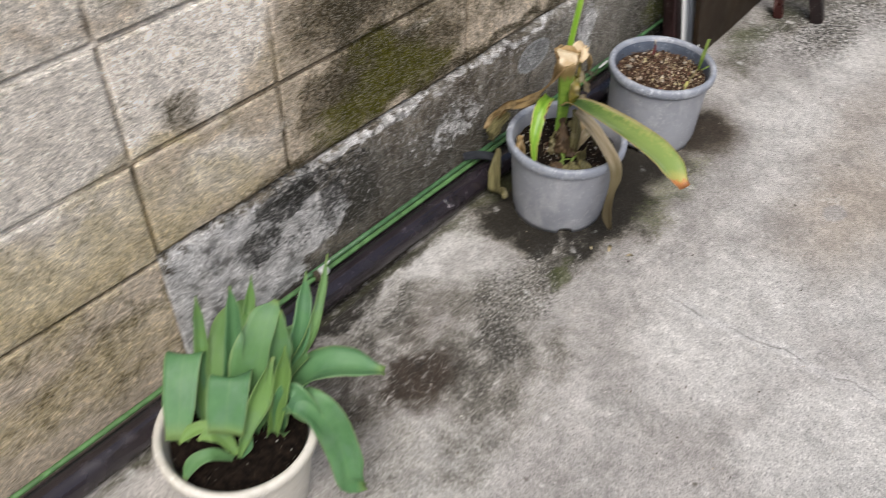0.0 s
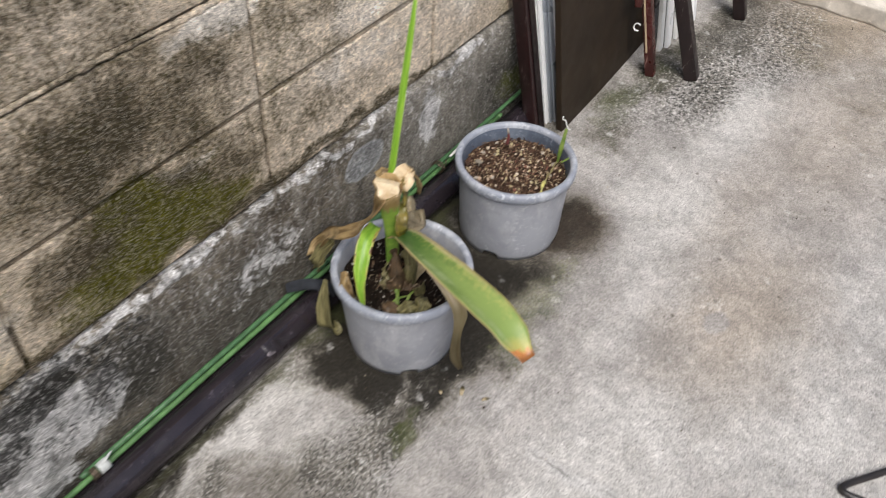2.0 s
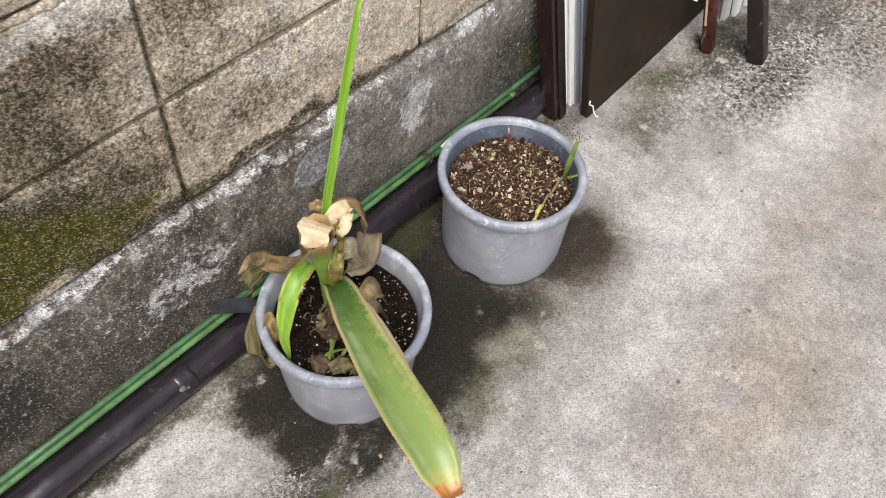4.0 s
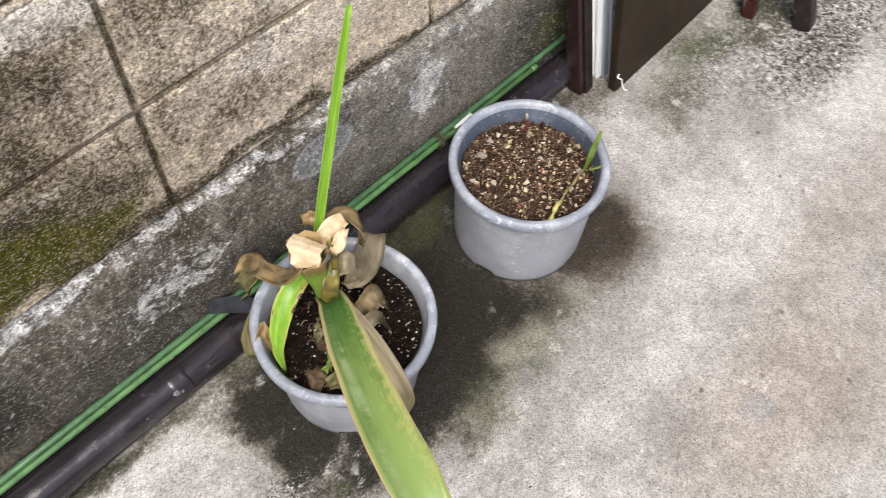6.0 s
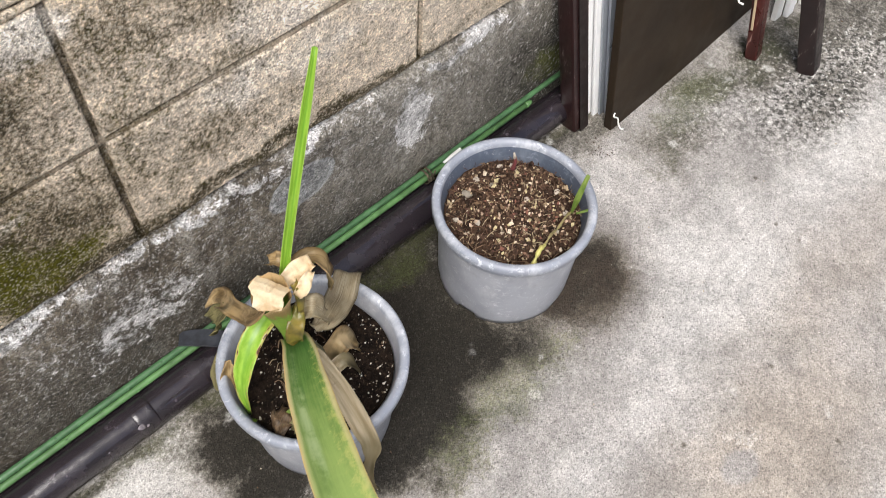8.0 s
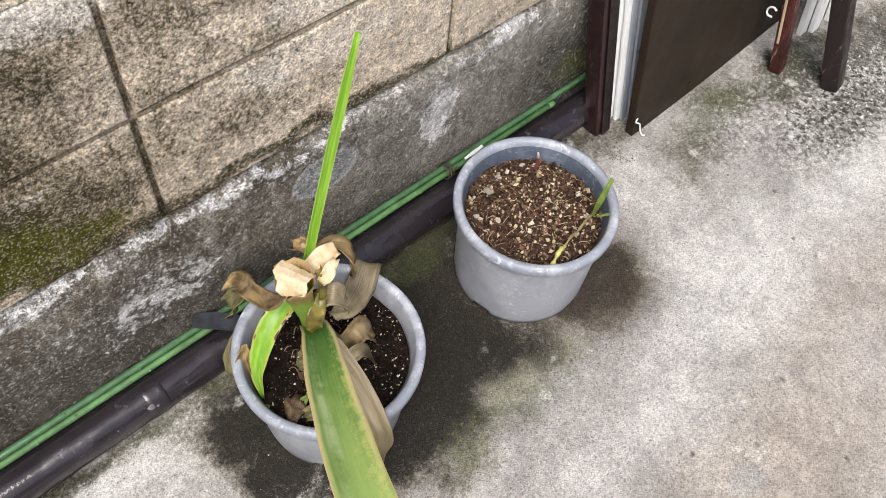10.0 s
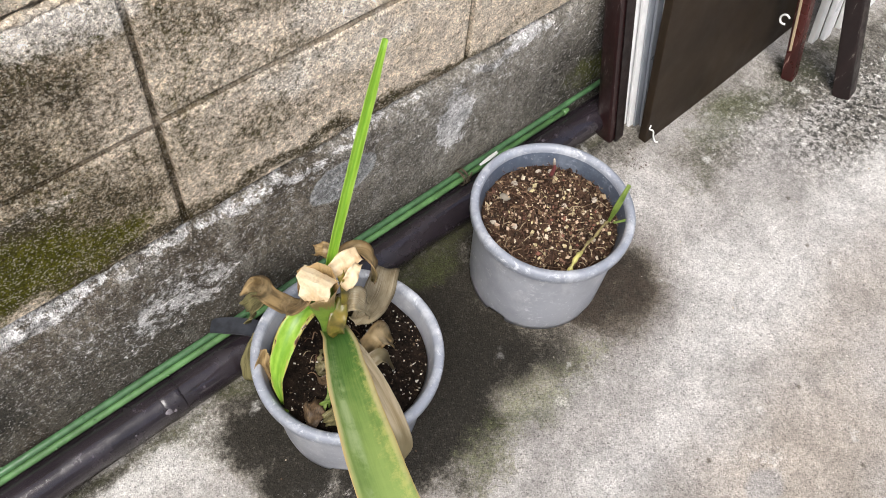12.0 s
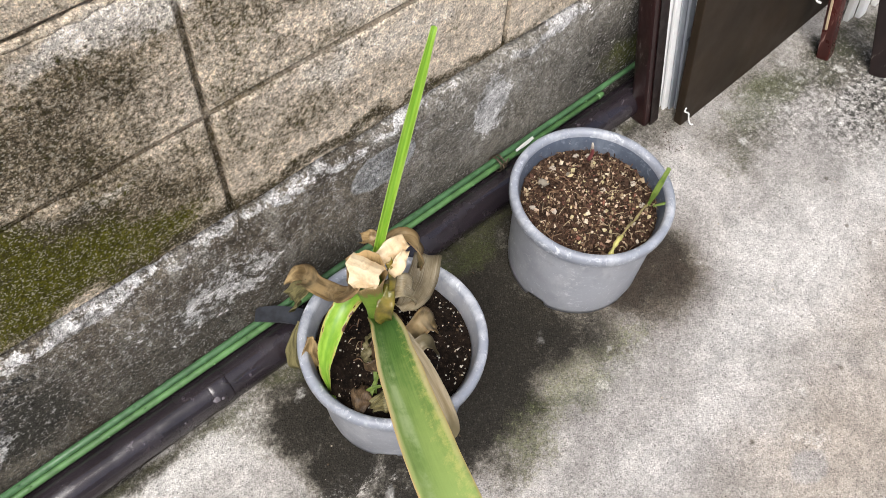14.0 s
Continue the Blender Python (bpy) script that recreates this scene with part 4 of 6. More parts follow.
FOOT_TOP, FACE, FOOT_FACE = 0.300, 0.0, -0.008
WALL_LO, WALL_HI, WALL_TOP = -3.2, 6.4, 1.25
wall = thing("wall_north", (0, 0, 0), "weathered beige concrete block wall with dark and mossy stains", "wall", kind="structure")
bm = bmesh.new()
box(bm, (WALL_LO, 0.011, 0.0), (WALL_HI, 0.12, WALL_TOP - 0.004))
part("mortar", bm, MORTAR, wall)

bm = bmesh.new()
lump = lambda t: 0.0035 + 0.006 * abs(noise.noise(Vector((t * 14, 3, 1)))) * math.sin(math.pi * min(1, max(0, t))) ** 0.4
tube(bm, [(0.50, 0.004, 0.676), (0.66, 0.003, 0.679), (0.80, 0.003, 0.673), (0.93, 0.005, 0.676)], lump, n=80, sides=10)
part("mortar_bead", bm, BLOCK, wall, "rough pale mortar squeezed out of the bed joint", smooth=True)

footing = thing("footing_north", (0, 0, 0), "grey concrete wall footing with white lime bloom", "wall footing", kind="structure")
bm = bmesh.new()
nx, rows = 420, (0.0, 0.06, 0.12, 0.18, 0.23, 0.27, 0.288, 0.297, 0.301, 0.303)
depth = (0.0, 0.0, 0.0, 0.0, 0.0, 0.0, 0.0005, 0.003, 0.008, 0.03)
grid = []
F_LO, F_HI = 0.176, 6.4
for i in range(nx + 1):
    x = F_LO + (F_HI - F_LO) * (i / nx) ** 1.6
    col = []
    for z, d in zip(rows, depth):
        wob = 0.0035 * noise.noise(Vector((x * 9, z * 12, 0))) + 0.002 * noise.noise(Vector((x * 31, z * 40, 4)))
        chip = 0.006 * noise.noise(Vector((x * 13, 7, 1))) + 0.005 * noise.noise(Vector((x * 45, 2, 1))) if z > 0.26 else 0.0
        col.append(bm.verts.new((x, FOOT_FACE + d + wob - (chip if d else 0), z * FOOT_TOP / 0.303 + (chip if z > 0.26 else 0))))
    grid.append(col)
for a, b in zip(grid, grid[1:]):
    for j in range(len(rows) - 1):
        bm.faces.new((a[j], b[j], b[j + 1], a[j + 1]))
back = [bm.verts.new((v.co.x, 0.03, v.co.z)) for v in grid[0]]
for j in range(len(rows) - 1):
    bm.faces.new((grid[0][j], grid[0][j + 1], back[j + 1], back[j]))
part("footing_face", bm, PLINTH, footing, smooth=True)

# unseen wall, added to close off the yard and soften its light
added_wall = new("wall_south", mesh_of("wall_south", box(bmesh.new(), (-9, -6.2, 0), (12, -6.0, 2.7)), PLASTER))
tagged(added_wall, "unseen pale rendered wall added to close the yard", "wall", kind="structure")

# ---- drain pipe and garden stakes along the wall foot ----
PY, PR = -0.047, 0.030
pipe = thing("drain_pipe", (0, PY, PR), "dark brown plastic drain pipe lying along the wall foot", "pipe")
bm = bmesh.new()
tube(bm, [(-2.5, 0, 0), (0.5, 0, 0), (3.2, 0, 0)], PR, n=24, sides=40)
part("pipe_run", bm, PIPE, pipe, smooth=True)
for x, w in ((0.804, 0.030), (-0.35, 0.03), (2.6, 0.03)):
    bm = bmesh.new()
    tube(bm, [(x - w / 2, 0, 0), (x, 0, 0), (x + w / 2, 0, 0)], lambda t: PR + 0.0009 * min(1, 6 * t, 6 - 6 * t), n=12, sides=40)
    part("sleeve", bm, PIPE, pipe, "thin joint sleeve", smooth=True)
for x, w, lo, hi in ((0.793, 0.012, -60, -46), (0.803, 0.005, -64, -56), (0.742, 0.003, -58, -54)):
    pts = [Vector((x + 0.003 * math.sin(radians(a * 7)), (PR + 0.0012) * math.sin(radians(a)), (PR + 0.0012) * math.cos(radians(a)))) for a in (lo, lo * 0.7 + hi * 0.3, lo * 0.3 + hi * 0.7, hi)]
    part("scuff", blade(pts, [w * 0.3, w, w * 0.7, w * 0.2], [(0, p.y, p.z) for p in pts], cup=0.0, thick=0.0004, n=10, across=3), PIPE_MARK, pipe, "pale scuff", smooth=True)

saddle = thing("pipe_saddle", (0.925, PY, PR), "grey-black plastic strap lying over the stakes and pipe", "pipe clamp")
o = saddle.location
pts = [Vector(p) - o for p in ((0.902, -0.014, 0.086), (0.918, -0.027, 0.0875), (0.938, -0.044, 0.085), (0.958, -0.062, 0.074), (0.966, -0.074, 0.058))]
part("strap", blade(pts, [0.022, 0.026, 0.026, 0.024], [(0, 0, 1), (0, 0, 1), (0.1, -0.1, 1), (0.4, -0.5, 0.8), (0.6, -0.7, 0.4)], cup=0.0, thick=0.003, n=24), BLACK, saddle)


def stake(x0, x1, y, z, y1, z1, material, label):
    ob = thing("garden_stake", ((x0 + x1) / 2, (y + y1) / 2, (z + z1) / 2), label, "garden stake", "stakes on the pipe")
    o = ob.location
    bm = bmesh.new()
    a, b = Vector((x0, y, z)) - o, Vector((x1, y1, z1)) - o
    tube(bm, [a, (a + b) / 2, b], 0.0050, n=8, sides=14)
    part("shaft", bm, material, ob, smooth=True)
    bm = bmesh.new()
    count = int((x1 - x0) / 0.055)
    for i in range(count):
        p = a.lerp(b, (i + 0.5) / count)
        g = (i % 3 - 1) * 0.9
        m = Matrix.Translation(p + Vector((0, 0.0055 * math.sin(g - 0.4), 0.0055 * math.cos(g - 0.4)))) @ Matrix.Diagonal((1.8, 1, 1, 1))
        bmesh.ops.create_icosphere(bm, subdivisions=1, radius=0.0016, matrix=m)
    tagged(part("grip_texture", bm, material, ob, smooth=True), kind="stuff")
    for e, sg in ((a, -1), (b, 1)):
        bm = bmesh.new()
        tube(bm, [e, e + Vector((sg * 0.008, 0, 0)), e + Vector((sg * 0.014, 0, 0))], lambda t: 0.0060 * (1 - 0.35 * t), n=3, sides=14)
        part("end_cap", bm, material, ob, smooth=True)
    return ob


stake(-1.2, 1.62, -0.031, 0.064, -0.024, 0.062, STAKE, "light green plastic-coated garden stake lying on the pipe")
stake(0.45, 2.05, -0.021, 0.072, -0.0145, 0.068, STAKE_DARK, "dark green plastic-coated garden stake beside the footing")

tie = thing("plastic_tie", (0.470, -0.028, 0.067), "white plastic tape tied round the stakes", "tie")
bm = bmesh.new()
tube(bm, [(-0.008, 0, 0), (0, 0, 0), (0.009, 0, 0)], 0.0108, n=4, sides=14)
part("wrap", bm, DULL_TAPE, tie, smooth=True)
part("tail", blade([(0.002, -0.004, 0.010), (0.010, -0.002, 0.013), (0.022, 0.003, 0.011)], [0.004, 0.004, 0.002], (0, 0, 1), n=8), DULL_TAPE, tie)
bm = bmesh.new()
tube(bm, [(-0.022, 0, 0), (-0.017, 0, 0), (-0.012, 0, 0)], 0.0110, n=3, sides=12)
part("wire", bm, WIRE, tie)

tag = thing("white_label", (1.43, -0.030, 0.079), "small white plastic label caught between the stakes", "plant label")
part("strip", blade([(-0.02, 0, 0), (0, 0, 0.002), (0.022, 0.002, 0.001)], [0.004, 0.006, 0.005], (0, -0.3, 1), cup=0.2, n=8), TAPE, tag)
twist = thing("wire_tie", (1.375, -0.024, 0.07), "rusty wire twisted round the stakes", "tie")
for dx, lean in ((-0.006, 0.15), (-0.001, -0.1), (0.003, 0.2), (0.006, -0.25)):
    bm = bmesh.new()
    tube(bm, [(dx + lean * 0.012 * math.sin(a) + 0.001 * math.sin(5 * a), 0.0145 * math.cos(a), 0.0112 * math.sin(a)) for a in [i * math.pi / 5 for i in range(11)]], 0.0010, n=30, sides=6, end=False)
    part("loop", bm, WIRE, twist)
for pts in (((0, -0.012, 0.009), (0.004, -0.017, 0.015), (-0.003, -0.020, 0.020), (0.004, -0.018, 0.026)), ((0.002, -0.012, 0.009), (-0.004, -0.016, 0.014), (-0.009, -0.022, 0.012))):
    bm = bmesh.new()
    tube(bm, pts, 0.0014, n=14, sides=6)
    part("tail", bm, WIRE, twist)

# ---- pots ----


def flower_pot(at, rim_r, height, foot_r, material, soil, soil_drop, owner, rim_label, inside, notch=True, turn=0.0):
    """Body with a rolled rim, foot notches and an uneven soil fill, all under owner at its base centre."""
    t = 0.004
    lip = 0.022
    neck = rim_r - 0.011
    bm = bmesh.new()
    k = 4

    def lift(i, a):
        if not notch or i not in (0, 1, 10, 11):
            return 0.0
        s = ((a - turn) * k / (2 * math.pi)) % 1.0
        return 0.015 * max(0.0, 1 - (abs(s - 0.5) / 0.10) ** 6) if abs(s - 0.5) < 0.10 else 0.0

    body = [(foot_r - t, 0.0), (foot_r, 0.0), (foot_r + 0.0015, 0.012), (foot_r + 0.003, 0.02)]
    for s in (0.3, 0.6, 0.9):
        body.append((foot_r + 0.003 + (neck - foot_r - 0.003) * s, 0.02 + (height - lip - 0.02) * s))
    body += [(neck, height - lip), (neck - t, height - lip), (neck - t - 0.01, height * 0.5), (foot_r - t, 0.012), (foot_r - t, 0.0)]
    lathe(bm, body, 144, lift)
    low = [bm.verts.new((0.97 * (foot_r - t) * math.cos(a), 0.97 * (foot_r - t) * math.sin(a), 0.014)) for a in [2 * math.pi * j / 48 for j in range(48)]]
    bm.faces.new(low)
    pot = part("pot", bm, material, owner, smooth=True)
    bm = bmesh.new()
    lathe(bm, [(neck - 0.001, height - lip - 0.001), (rim_r - 0.004, height - lip - 0.0005), (rim_r - 0.0005, height - lip + 0.004), (rim_r, height - 0.006), (rim_r - 0.002, height - 0.0012),
               (rim_r - 0.006, height), (rim_r - 0.011, height - 0.0012), (rim_r - 0.0135, height - 0.006), (rim_r - 0.0142, height - 0.010)], 96)
    part("rim", bm, WORN_RIM if material is GREY_POT else material, pot, rim_label, smooth=True)
    bm = bmesh.new()
    lathe(bm, [(rim_r - 0.0140, height - 0.0098), (neck - t - 0.0035, height - 0.025), (neck - t - 0.0045, height - 0.04), (neck - t - 0.006, height - 0.06)], 96)
    part("inner_wall", bm, inside, pot, "inner wall", smooth=True)
    level = height - soil_drop
    bm = bmesh.new()
    r_in = neck - t - 0.004 - (neck - foot_r) * soil_drop / height * 0.6
    rings, centre = [], bm.verts.new((0, 0, level + 0.006))
    for i in range(1, 15):
        r = r_in * i / 14
        rings.append([bm.verts.new((r * math.cos(a), r * math.sin(a), level + 0.006 * (1 - (i / 14) ** 2) + 0.007 * noise.noise(Vector((r * math.cos(a) * 34 + at[0] * 9, r * math.sin(a) * 34, 2)))))
                      for a in [2 * math.pi * j / 56 for j in range(56)]])
    for j in range(56):
        bm.faces.new((centre, rings[0][j], rings[0][(j + 1) % 56]))
    for a, b in zip(rings, rings[1:]):
        for j in range(56):
            bm.faces.new((a[j], b[j], b[(j + 1) % 56], a[(j + 1) % 56]))
    bed = part("soil", bm, soil, pot, smooth=True)
    return pot, bed, level, r_in


def on_soil(level, r_in, up=0.004):
    def spot(g):
        r, a = r_in * math.sqrt(g.random()) * 0.98, g.random() * 2 * math.pi
        x, y = r * math.cos(a), r * math.sin(a)
        return (x, y, level + 0.006 * (1 - (r / r_in) ** 2) + up * g.random() - 0.001)
    return spot


# ---- pot with the cut-back bulb plant ----
P1 = (1.000, -0.207, 0)
bulb = thing("potted_bulb_plant", P1, "grey plastic pot with a cut-back strap-leaved plant, mostly withered", "potted plant", "pots on the yard")
_, bed, lv, ri = flower_pot(P1, 0.1243, 0.190, 0.0965, GREY_POT, DARK_SOIL, 0.033, bulb, "scuffed rolled rim", GREY_POT)
bits = part("perlite", crumbs(1100, on_soil(lv, ri), (0.0005, 0.0025), 3, 0.8), PERLITE, bulb, "brown crumbs and a few pale perlite grains")
tagged(bits, kind="stuff")

bm = bmesh.new()
tube(bm, [Vector(p) - Vector(P1) for p in ((0.992, -0.206, 0.13), (0.990, -0.203, 0.17), (0.987, -0.200, 0.21), (0.983, -0.197, 0.25))], lambda t: 0.014 - 0.006 * t + 0.0016 * math.sin(23 * t), n=24, sides=14)
part("neck", bm, OLD_HUSK, bulb, "dark brown papery bulb neck", smooth=True)


def stub(rows, sides=18):
    """A flattened bundle through rows of (centre, half side, half depth), its lip left ragged, open at the top."""
    bm = bmesh.new()
    uvl = bm.loops.layers.uv.new("UVMap")
    rings = []
    fine = [[curve_points([r[q] for r in rows], 16)[i] for q in range(3)] for i in range(17)]
    for i, (c, a, b) in enumerate(fine):
        ring = []
        for j in range(sides):
            g = 2 * math.pi * j / sides
            ca, sa = math.cos(g), math.sin(g)
            f = 1 / (abs(ca) ** 2.6 + abs(sa) ** 2.6) ** (1 / 2.6)
            v = Vector(c) - Vector(P1) + Vector(a) * (ca * f) + Vector(b) * (sa * f)
            v += (Vector(a) * ca + Vector(b) * sa) * 0.22 * noise.noise(Vector((ca * 2, sa * 2, i * 0.12)))
            if i == 16:
                v.z += 0.005 * noise.noise(Vector((ca * 3, sa * 3, 5)))
            ring.append(bm.verts.new(v))
        rings.append(ring)
    for i in range(16):
        for j in range(sides):
            fa = bm.faces.new((rings[i][j], rings[i][(j + 1) % sides], rings[i + 1][(j + 1) % sides], rings[i + 1][j]))
            for lp, (u, v) in zip(fa.loops, ((j, i), (j + 1, i), (j + 1, i + 1), (j, i + 1))):
                lp[uvl].uv = (u / sides * 3, v / 16)
    return bm


ROWS = [((0.985, -0.197, 0.205), (0.0080, -0.0062, 0), (-0.003, -0.005, 0)), ((0.979, -0.201, 0.275), (0.0088, -0.0066, 0.001), (-0.004, -0.006, -0.001)),
        ((0.970, -0.204, 0.340), (0.0120, -0.0088, 0.002), (-0.005, -0.009, -0.003)), ((0.9625, -0.207, 0.393), (0.0172, -0.0125, 0.004), (-0.008, -0.0165, -0.009))]
part("stump", stub(ROWS), STUB, bulb, "bundled leaf bases, green below and tan at the cut", smooth=True)
c, a, b = [Vector(q) for q in ROWS[-1]]
up = a.cross(b).normalized() * -1 if a.cross(b).z < 0 else a.cross(b).normalized()
bm = bmesh.new()
uvl = bm.loops.layers.uv.new("UVMap")
# the cut: a broad face and a narrow one falling back behind a slanting ridge; (side, depth, height) at both ends of each line
LINES = [((-0.45, -1.05, -0.004), (1.05, 0.05, -0.006)), ((-0.60, -0.78, 0.007), (0.85, 0.20, 0.004)), ((-0.85, -0.48, 0.012), (0.66, 0.42, 0.009)), ((-0.80, 0.05, 0.006), (0.62, 0.62, 0.006)),
         ((-1.00, 0.55, 0.002), (0.50, 0.86, 0.003)), ((-0.80, 0.85, -0.003), (0.30, 1.05, -0.002))]
cells = []
for i in range(21):
    row = []
    x = i / 20 * (len(LINES) - 1)
    q = min(int(x), len(LINES) - 2)
    p0 = Vector(LINES[q][0]).lerp(Vector(LINES[q + 1][0]), x - q)
    p1 = Vector(LINES[q][1]).lerp(Vector(LINES[q + 1][1]), x - q)
    for j in range(15):
        p = p0.lerp(p1, j / 14)
        h = p.z + 0.0022 * noise.noise(Vector((p.x * 1.6, p.y * 1.6, 3))) + 0.0009 * noise.noise(Vector((p.x * 5, p.y * 5, 7)))
        row.append(bm.verts.new(c - Vector(P1) + a * (p.x + 0.06 * noise.noise(Vector((i * 0.5, 2, 1)))) + b * (p.y + 0.05 * noise.noise(Vector((j * 0.6, 5, 1)))) + up * h))
    cells.append(row)
for i in range(20):
    for j in range(14):
        fa = bm.faces.new((cells[i][j], cells[i + 1][j], cells[i + 1][j + 1], cells[i][j + 1]))
        for lp in fa.loops:
            lp[uvl].uv = (i / 20, j / 14)
part("cut_face", bm, PALE_DRY, bulb, "pale cream papery cut face", smooth=False)
leaf("sheath", bulb, AMBER, [(0.990, -0.213, 0.340), (0.978, -0.222, 0.328), (0.968, -0.228, 0.310), (0.972, -0.226, 0.285)], [0.012, 0.020, 0.020, 0.012], (-0.3, -0.5, 0.8), "yellow and rust dying leaf sheath", cup=0.1, ripple=0.006)
leaf("leaf", bulb, STRAP, [(0.975, -0.211, 0.277), (0.966, -0.237, 0.300), (0.934, -0.300, 0.326), (0.892, -0.400, 0.349), (0.867, -0.478, 0.350), (0.851, -0.533, 0.326)],
     [0.028, 0.033, 0.041, 0.049, 0.055, 0.057, 0.050, 0.024], (0.05, 0.1, 1), "long yellowing leaf with an orange tip", cup=0.20, n=40, across=8)
leaf("leaf", bulb, FRESH, [(0.982, -0.192, 0.31), (0.998, -0.185, 0.38), (1.034, -0.178, 0.50), (1.083, -0.166, 0.640)],
     [0.010, 0.0105, 0.011, 0.011, 0.011, 0.011, 0.010, 0.006], (-0.7, -0.75, 0.25), "upright narrow bright green leaf", cup=0.5, n=30)
leaf("leaf", bulb, BITTEN, [(0.898, -0.204, 0.158), (0.902, -0.194, 0.212), (0.922, -0.182, 0.246), (0.948, -0.172, 0.268), (0.978, -0.168, 0.276)],
     [0.004, 0.014, 0.023, 0.027, 0.027, 0.022], [(-0.8, -0.5, 0.1), (-0.8, -0.5, 0.3), (-0.6, -0.5, 0.7), (-0.2, -0.4, 1), (0.1, -0.3, 1)], "short bright green leaf", cup=0.18)
leaf("leaf", bulb, FRESH, [(0.900, -0.208, 0.148), (0.893, -0.214, 0.165), (0.889, -0.222, 0.182)], [0.010, 0.013, 0.004], (-0.6, -0.6, 0.4), "young green tip", n=10)


def wither(material, pts, widths, faces, label="", **more):
    leaf("dry_leaf", bulb, material, pts, widths, faces, label, seed=len(bulb.children), **more)


# papery flaps round the cut top
wither(PALE_DRY, [(0.982, -0.202, 0.384), (1.003, -0.202, 0.389), (1.021, -0.204, 0.390)], [0.016, 0.023, 0.017], [(-0.5, -0.5, 0.7), (-0.3, -0.5, 0.8), (-0.4, -0.2, 0.9)], cup=0.2, ripple=0.006, n=14)
wither(DRY, [(1.008, -0.184, 0.366), (1.002, -0.171, 0.374), (0.994, -0.158, 0.366)], [0.014, 0.019, 0.012], [(-0.3, -0.3, 0.9), (-0.2, -0.2, 1), (-0.6, 0.2, 0.7)], cup=0.3, ripple=0.008, n=14)
wither(DRY, [(0.990, -0.194, 0.362), (1.030, -0.186, 0.366), (1.038, -0.205, 0.359), (1.034, -0.217, 0.332)], [0.016, 0.027, 0.024, 0.006], [(-0.4, 0.3, 0.8), (0.1, 0.1, 1), (0.7, -0.3, 0.6), (0.8, -0.5, 0.1)], "brown curled dry leaf arching over", cup=0.25, ripple=0.006, n=20)
wither(PALE_DRY, [(1.012, -0.215, 0.392), (0.998, -0.221, 0.389), (0.986, -0.221, 0.374)], [0.008, 0.015, 0.012], [(-0.2, -0.4, 0.9), (-0.3, -0.6, 0.7), (-0.5, -0.7, 0.4)], cup=0.25, ripple=0.005, n=12)
wither(AMBER, [(0.990, -0.214, 0.392), (0.992, -0.220, 0.368), (0.988, -0.222, 0.342)], [0.010, 0.014, 0.010], [(0.2, -0.8, 0.5)] * 3, cup=-0.3, n=10)
# long leaf sagging from the cut to the wall foot, and its torn end
wither(DRY, [(0.956, -0.205, 0.380), (0.948, -0.190, 0.336), (0.953, -0.152, 0.279), (0.955, -0.118, 0.246), (0.958, -0.090, 0.220), (0.962, -0.062, 0.194), (0.963, -0.040, 0.164), (0.952, -0.032, 0.142)],
       [0.026, 0.024, 0.022, 0.024, 0.027, 0.030, 0.027, 0.011], [(-0.6, -0.1, 0.8), (-0.6, 0.1, 0.8), (-0.3, 0.3, 0.9), (-0.5, 0.3, 0.8), (-0.1, 0.1, 1), (-0.4, 0.3, 0.9), (-0.8, 0.2, 0.4), (-0.9, -0.2, -0.2)],
       "brown curled leaf reaching to the wall", cup=0.12, ripple=0.013, n=44, across=8)
wither(DULL, [(0.958, -0.088, 0.206), (0.948, -0.070, 0.172), (0.942, -0.060, 0.146), (0.948, -0.052, 0.122)], [0.018, 0.034, 0.030, 0.012], [(-0.7, 0.2, 0.6), (-0.8, 0.2, 0.5), (-0.9, 0.2, 0.2), (-0.9, 0.3, -0.2)], cup=0.25, ripple=0.010)
wither(DULL, [(0.934, -0.086, 0.128), (0.920, -0.092, 0.105), (0.912, -0.097, 0.070), (0.908, -0.102, 0.040), (0.918, -0.112, 0.022), (0.928, -0.108, 0.036)], [0.010, 0.020, 0.027, 0.029, 0.026, 0.014],
       [(-0.8, -0.1, 0.6), (-0.95, -0.2, 0.2), (-0.95, -0.3, 0), (-0.8, -0.4, -0.5), (0, -0.4, -1), (0.8, -0.3, 0.2)], "dull olive-brown leaf rolled up between pipe and pot", cup=0.3, ripple=0.006, n=30)
# papery sheaths round the neck
wither(OLD_HUSK, [(0.972, -0.222, 0.150), (0.968, -0.222, 0.185), (0.973, -0.214, 0.215), (0.978, -0.208, 0.235)], [0.024, 0.024, 0.016, 0.005], [(-0.6, -0.8, 0.1), (-0.6, -0.8, 0.1), (-0.6, -0.7, 0.3), (-0.6, -0.7, 0.3)], cup=-0.35, ripple=0.006)
wither(DULL, [(0.996, -0.232, 0.150), (0.994, -0.236, 0.195), (0.992, -0.232, 0.235), (0.990, -0.222, 0.265)], [0.022, 0.027, 0.022, 0.010], [(-0.2, -0.95, 0.1), (-0.2, -0.95, 0.0), (-0.2, -0.9, 0.3), (-0.2, -0.9, 0.3)], "grey-brown upright sheath", cup=-0.3, ripple=0.004)
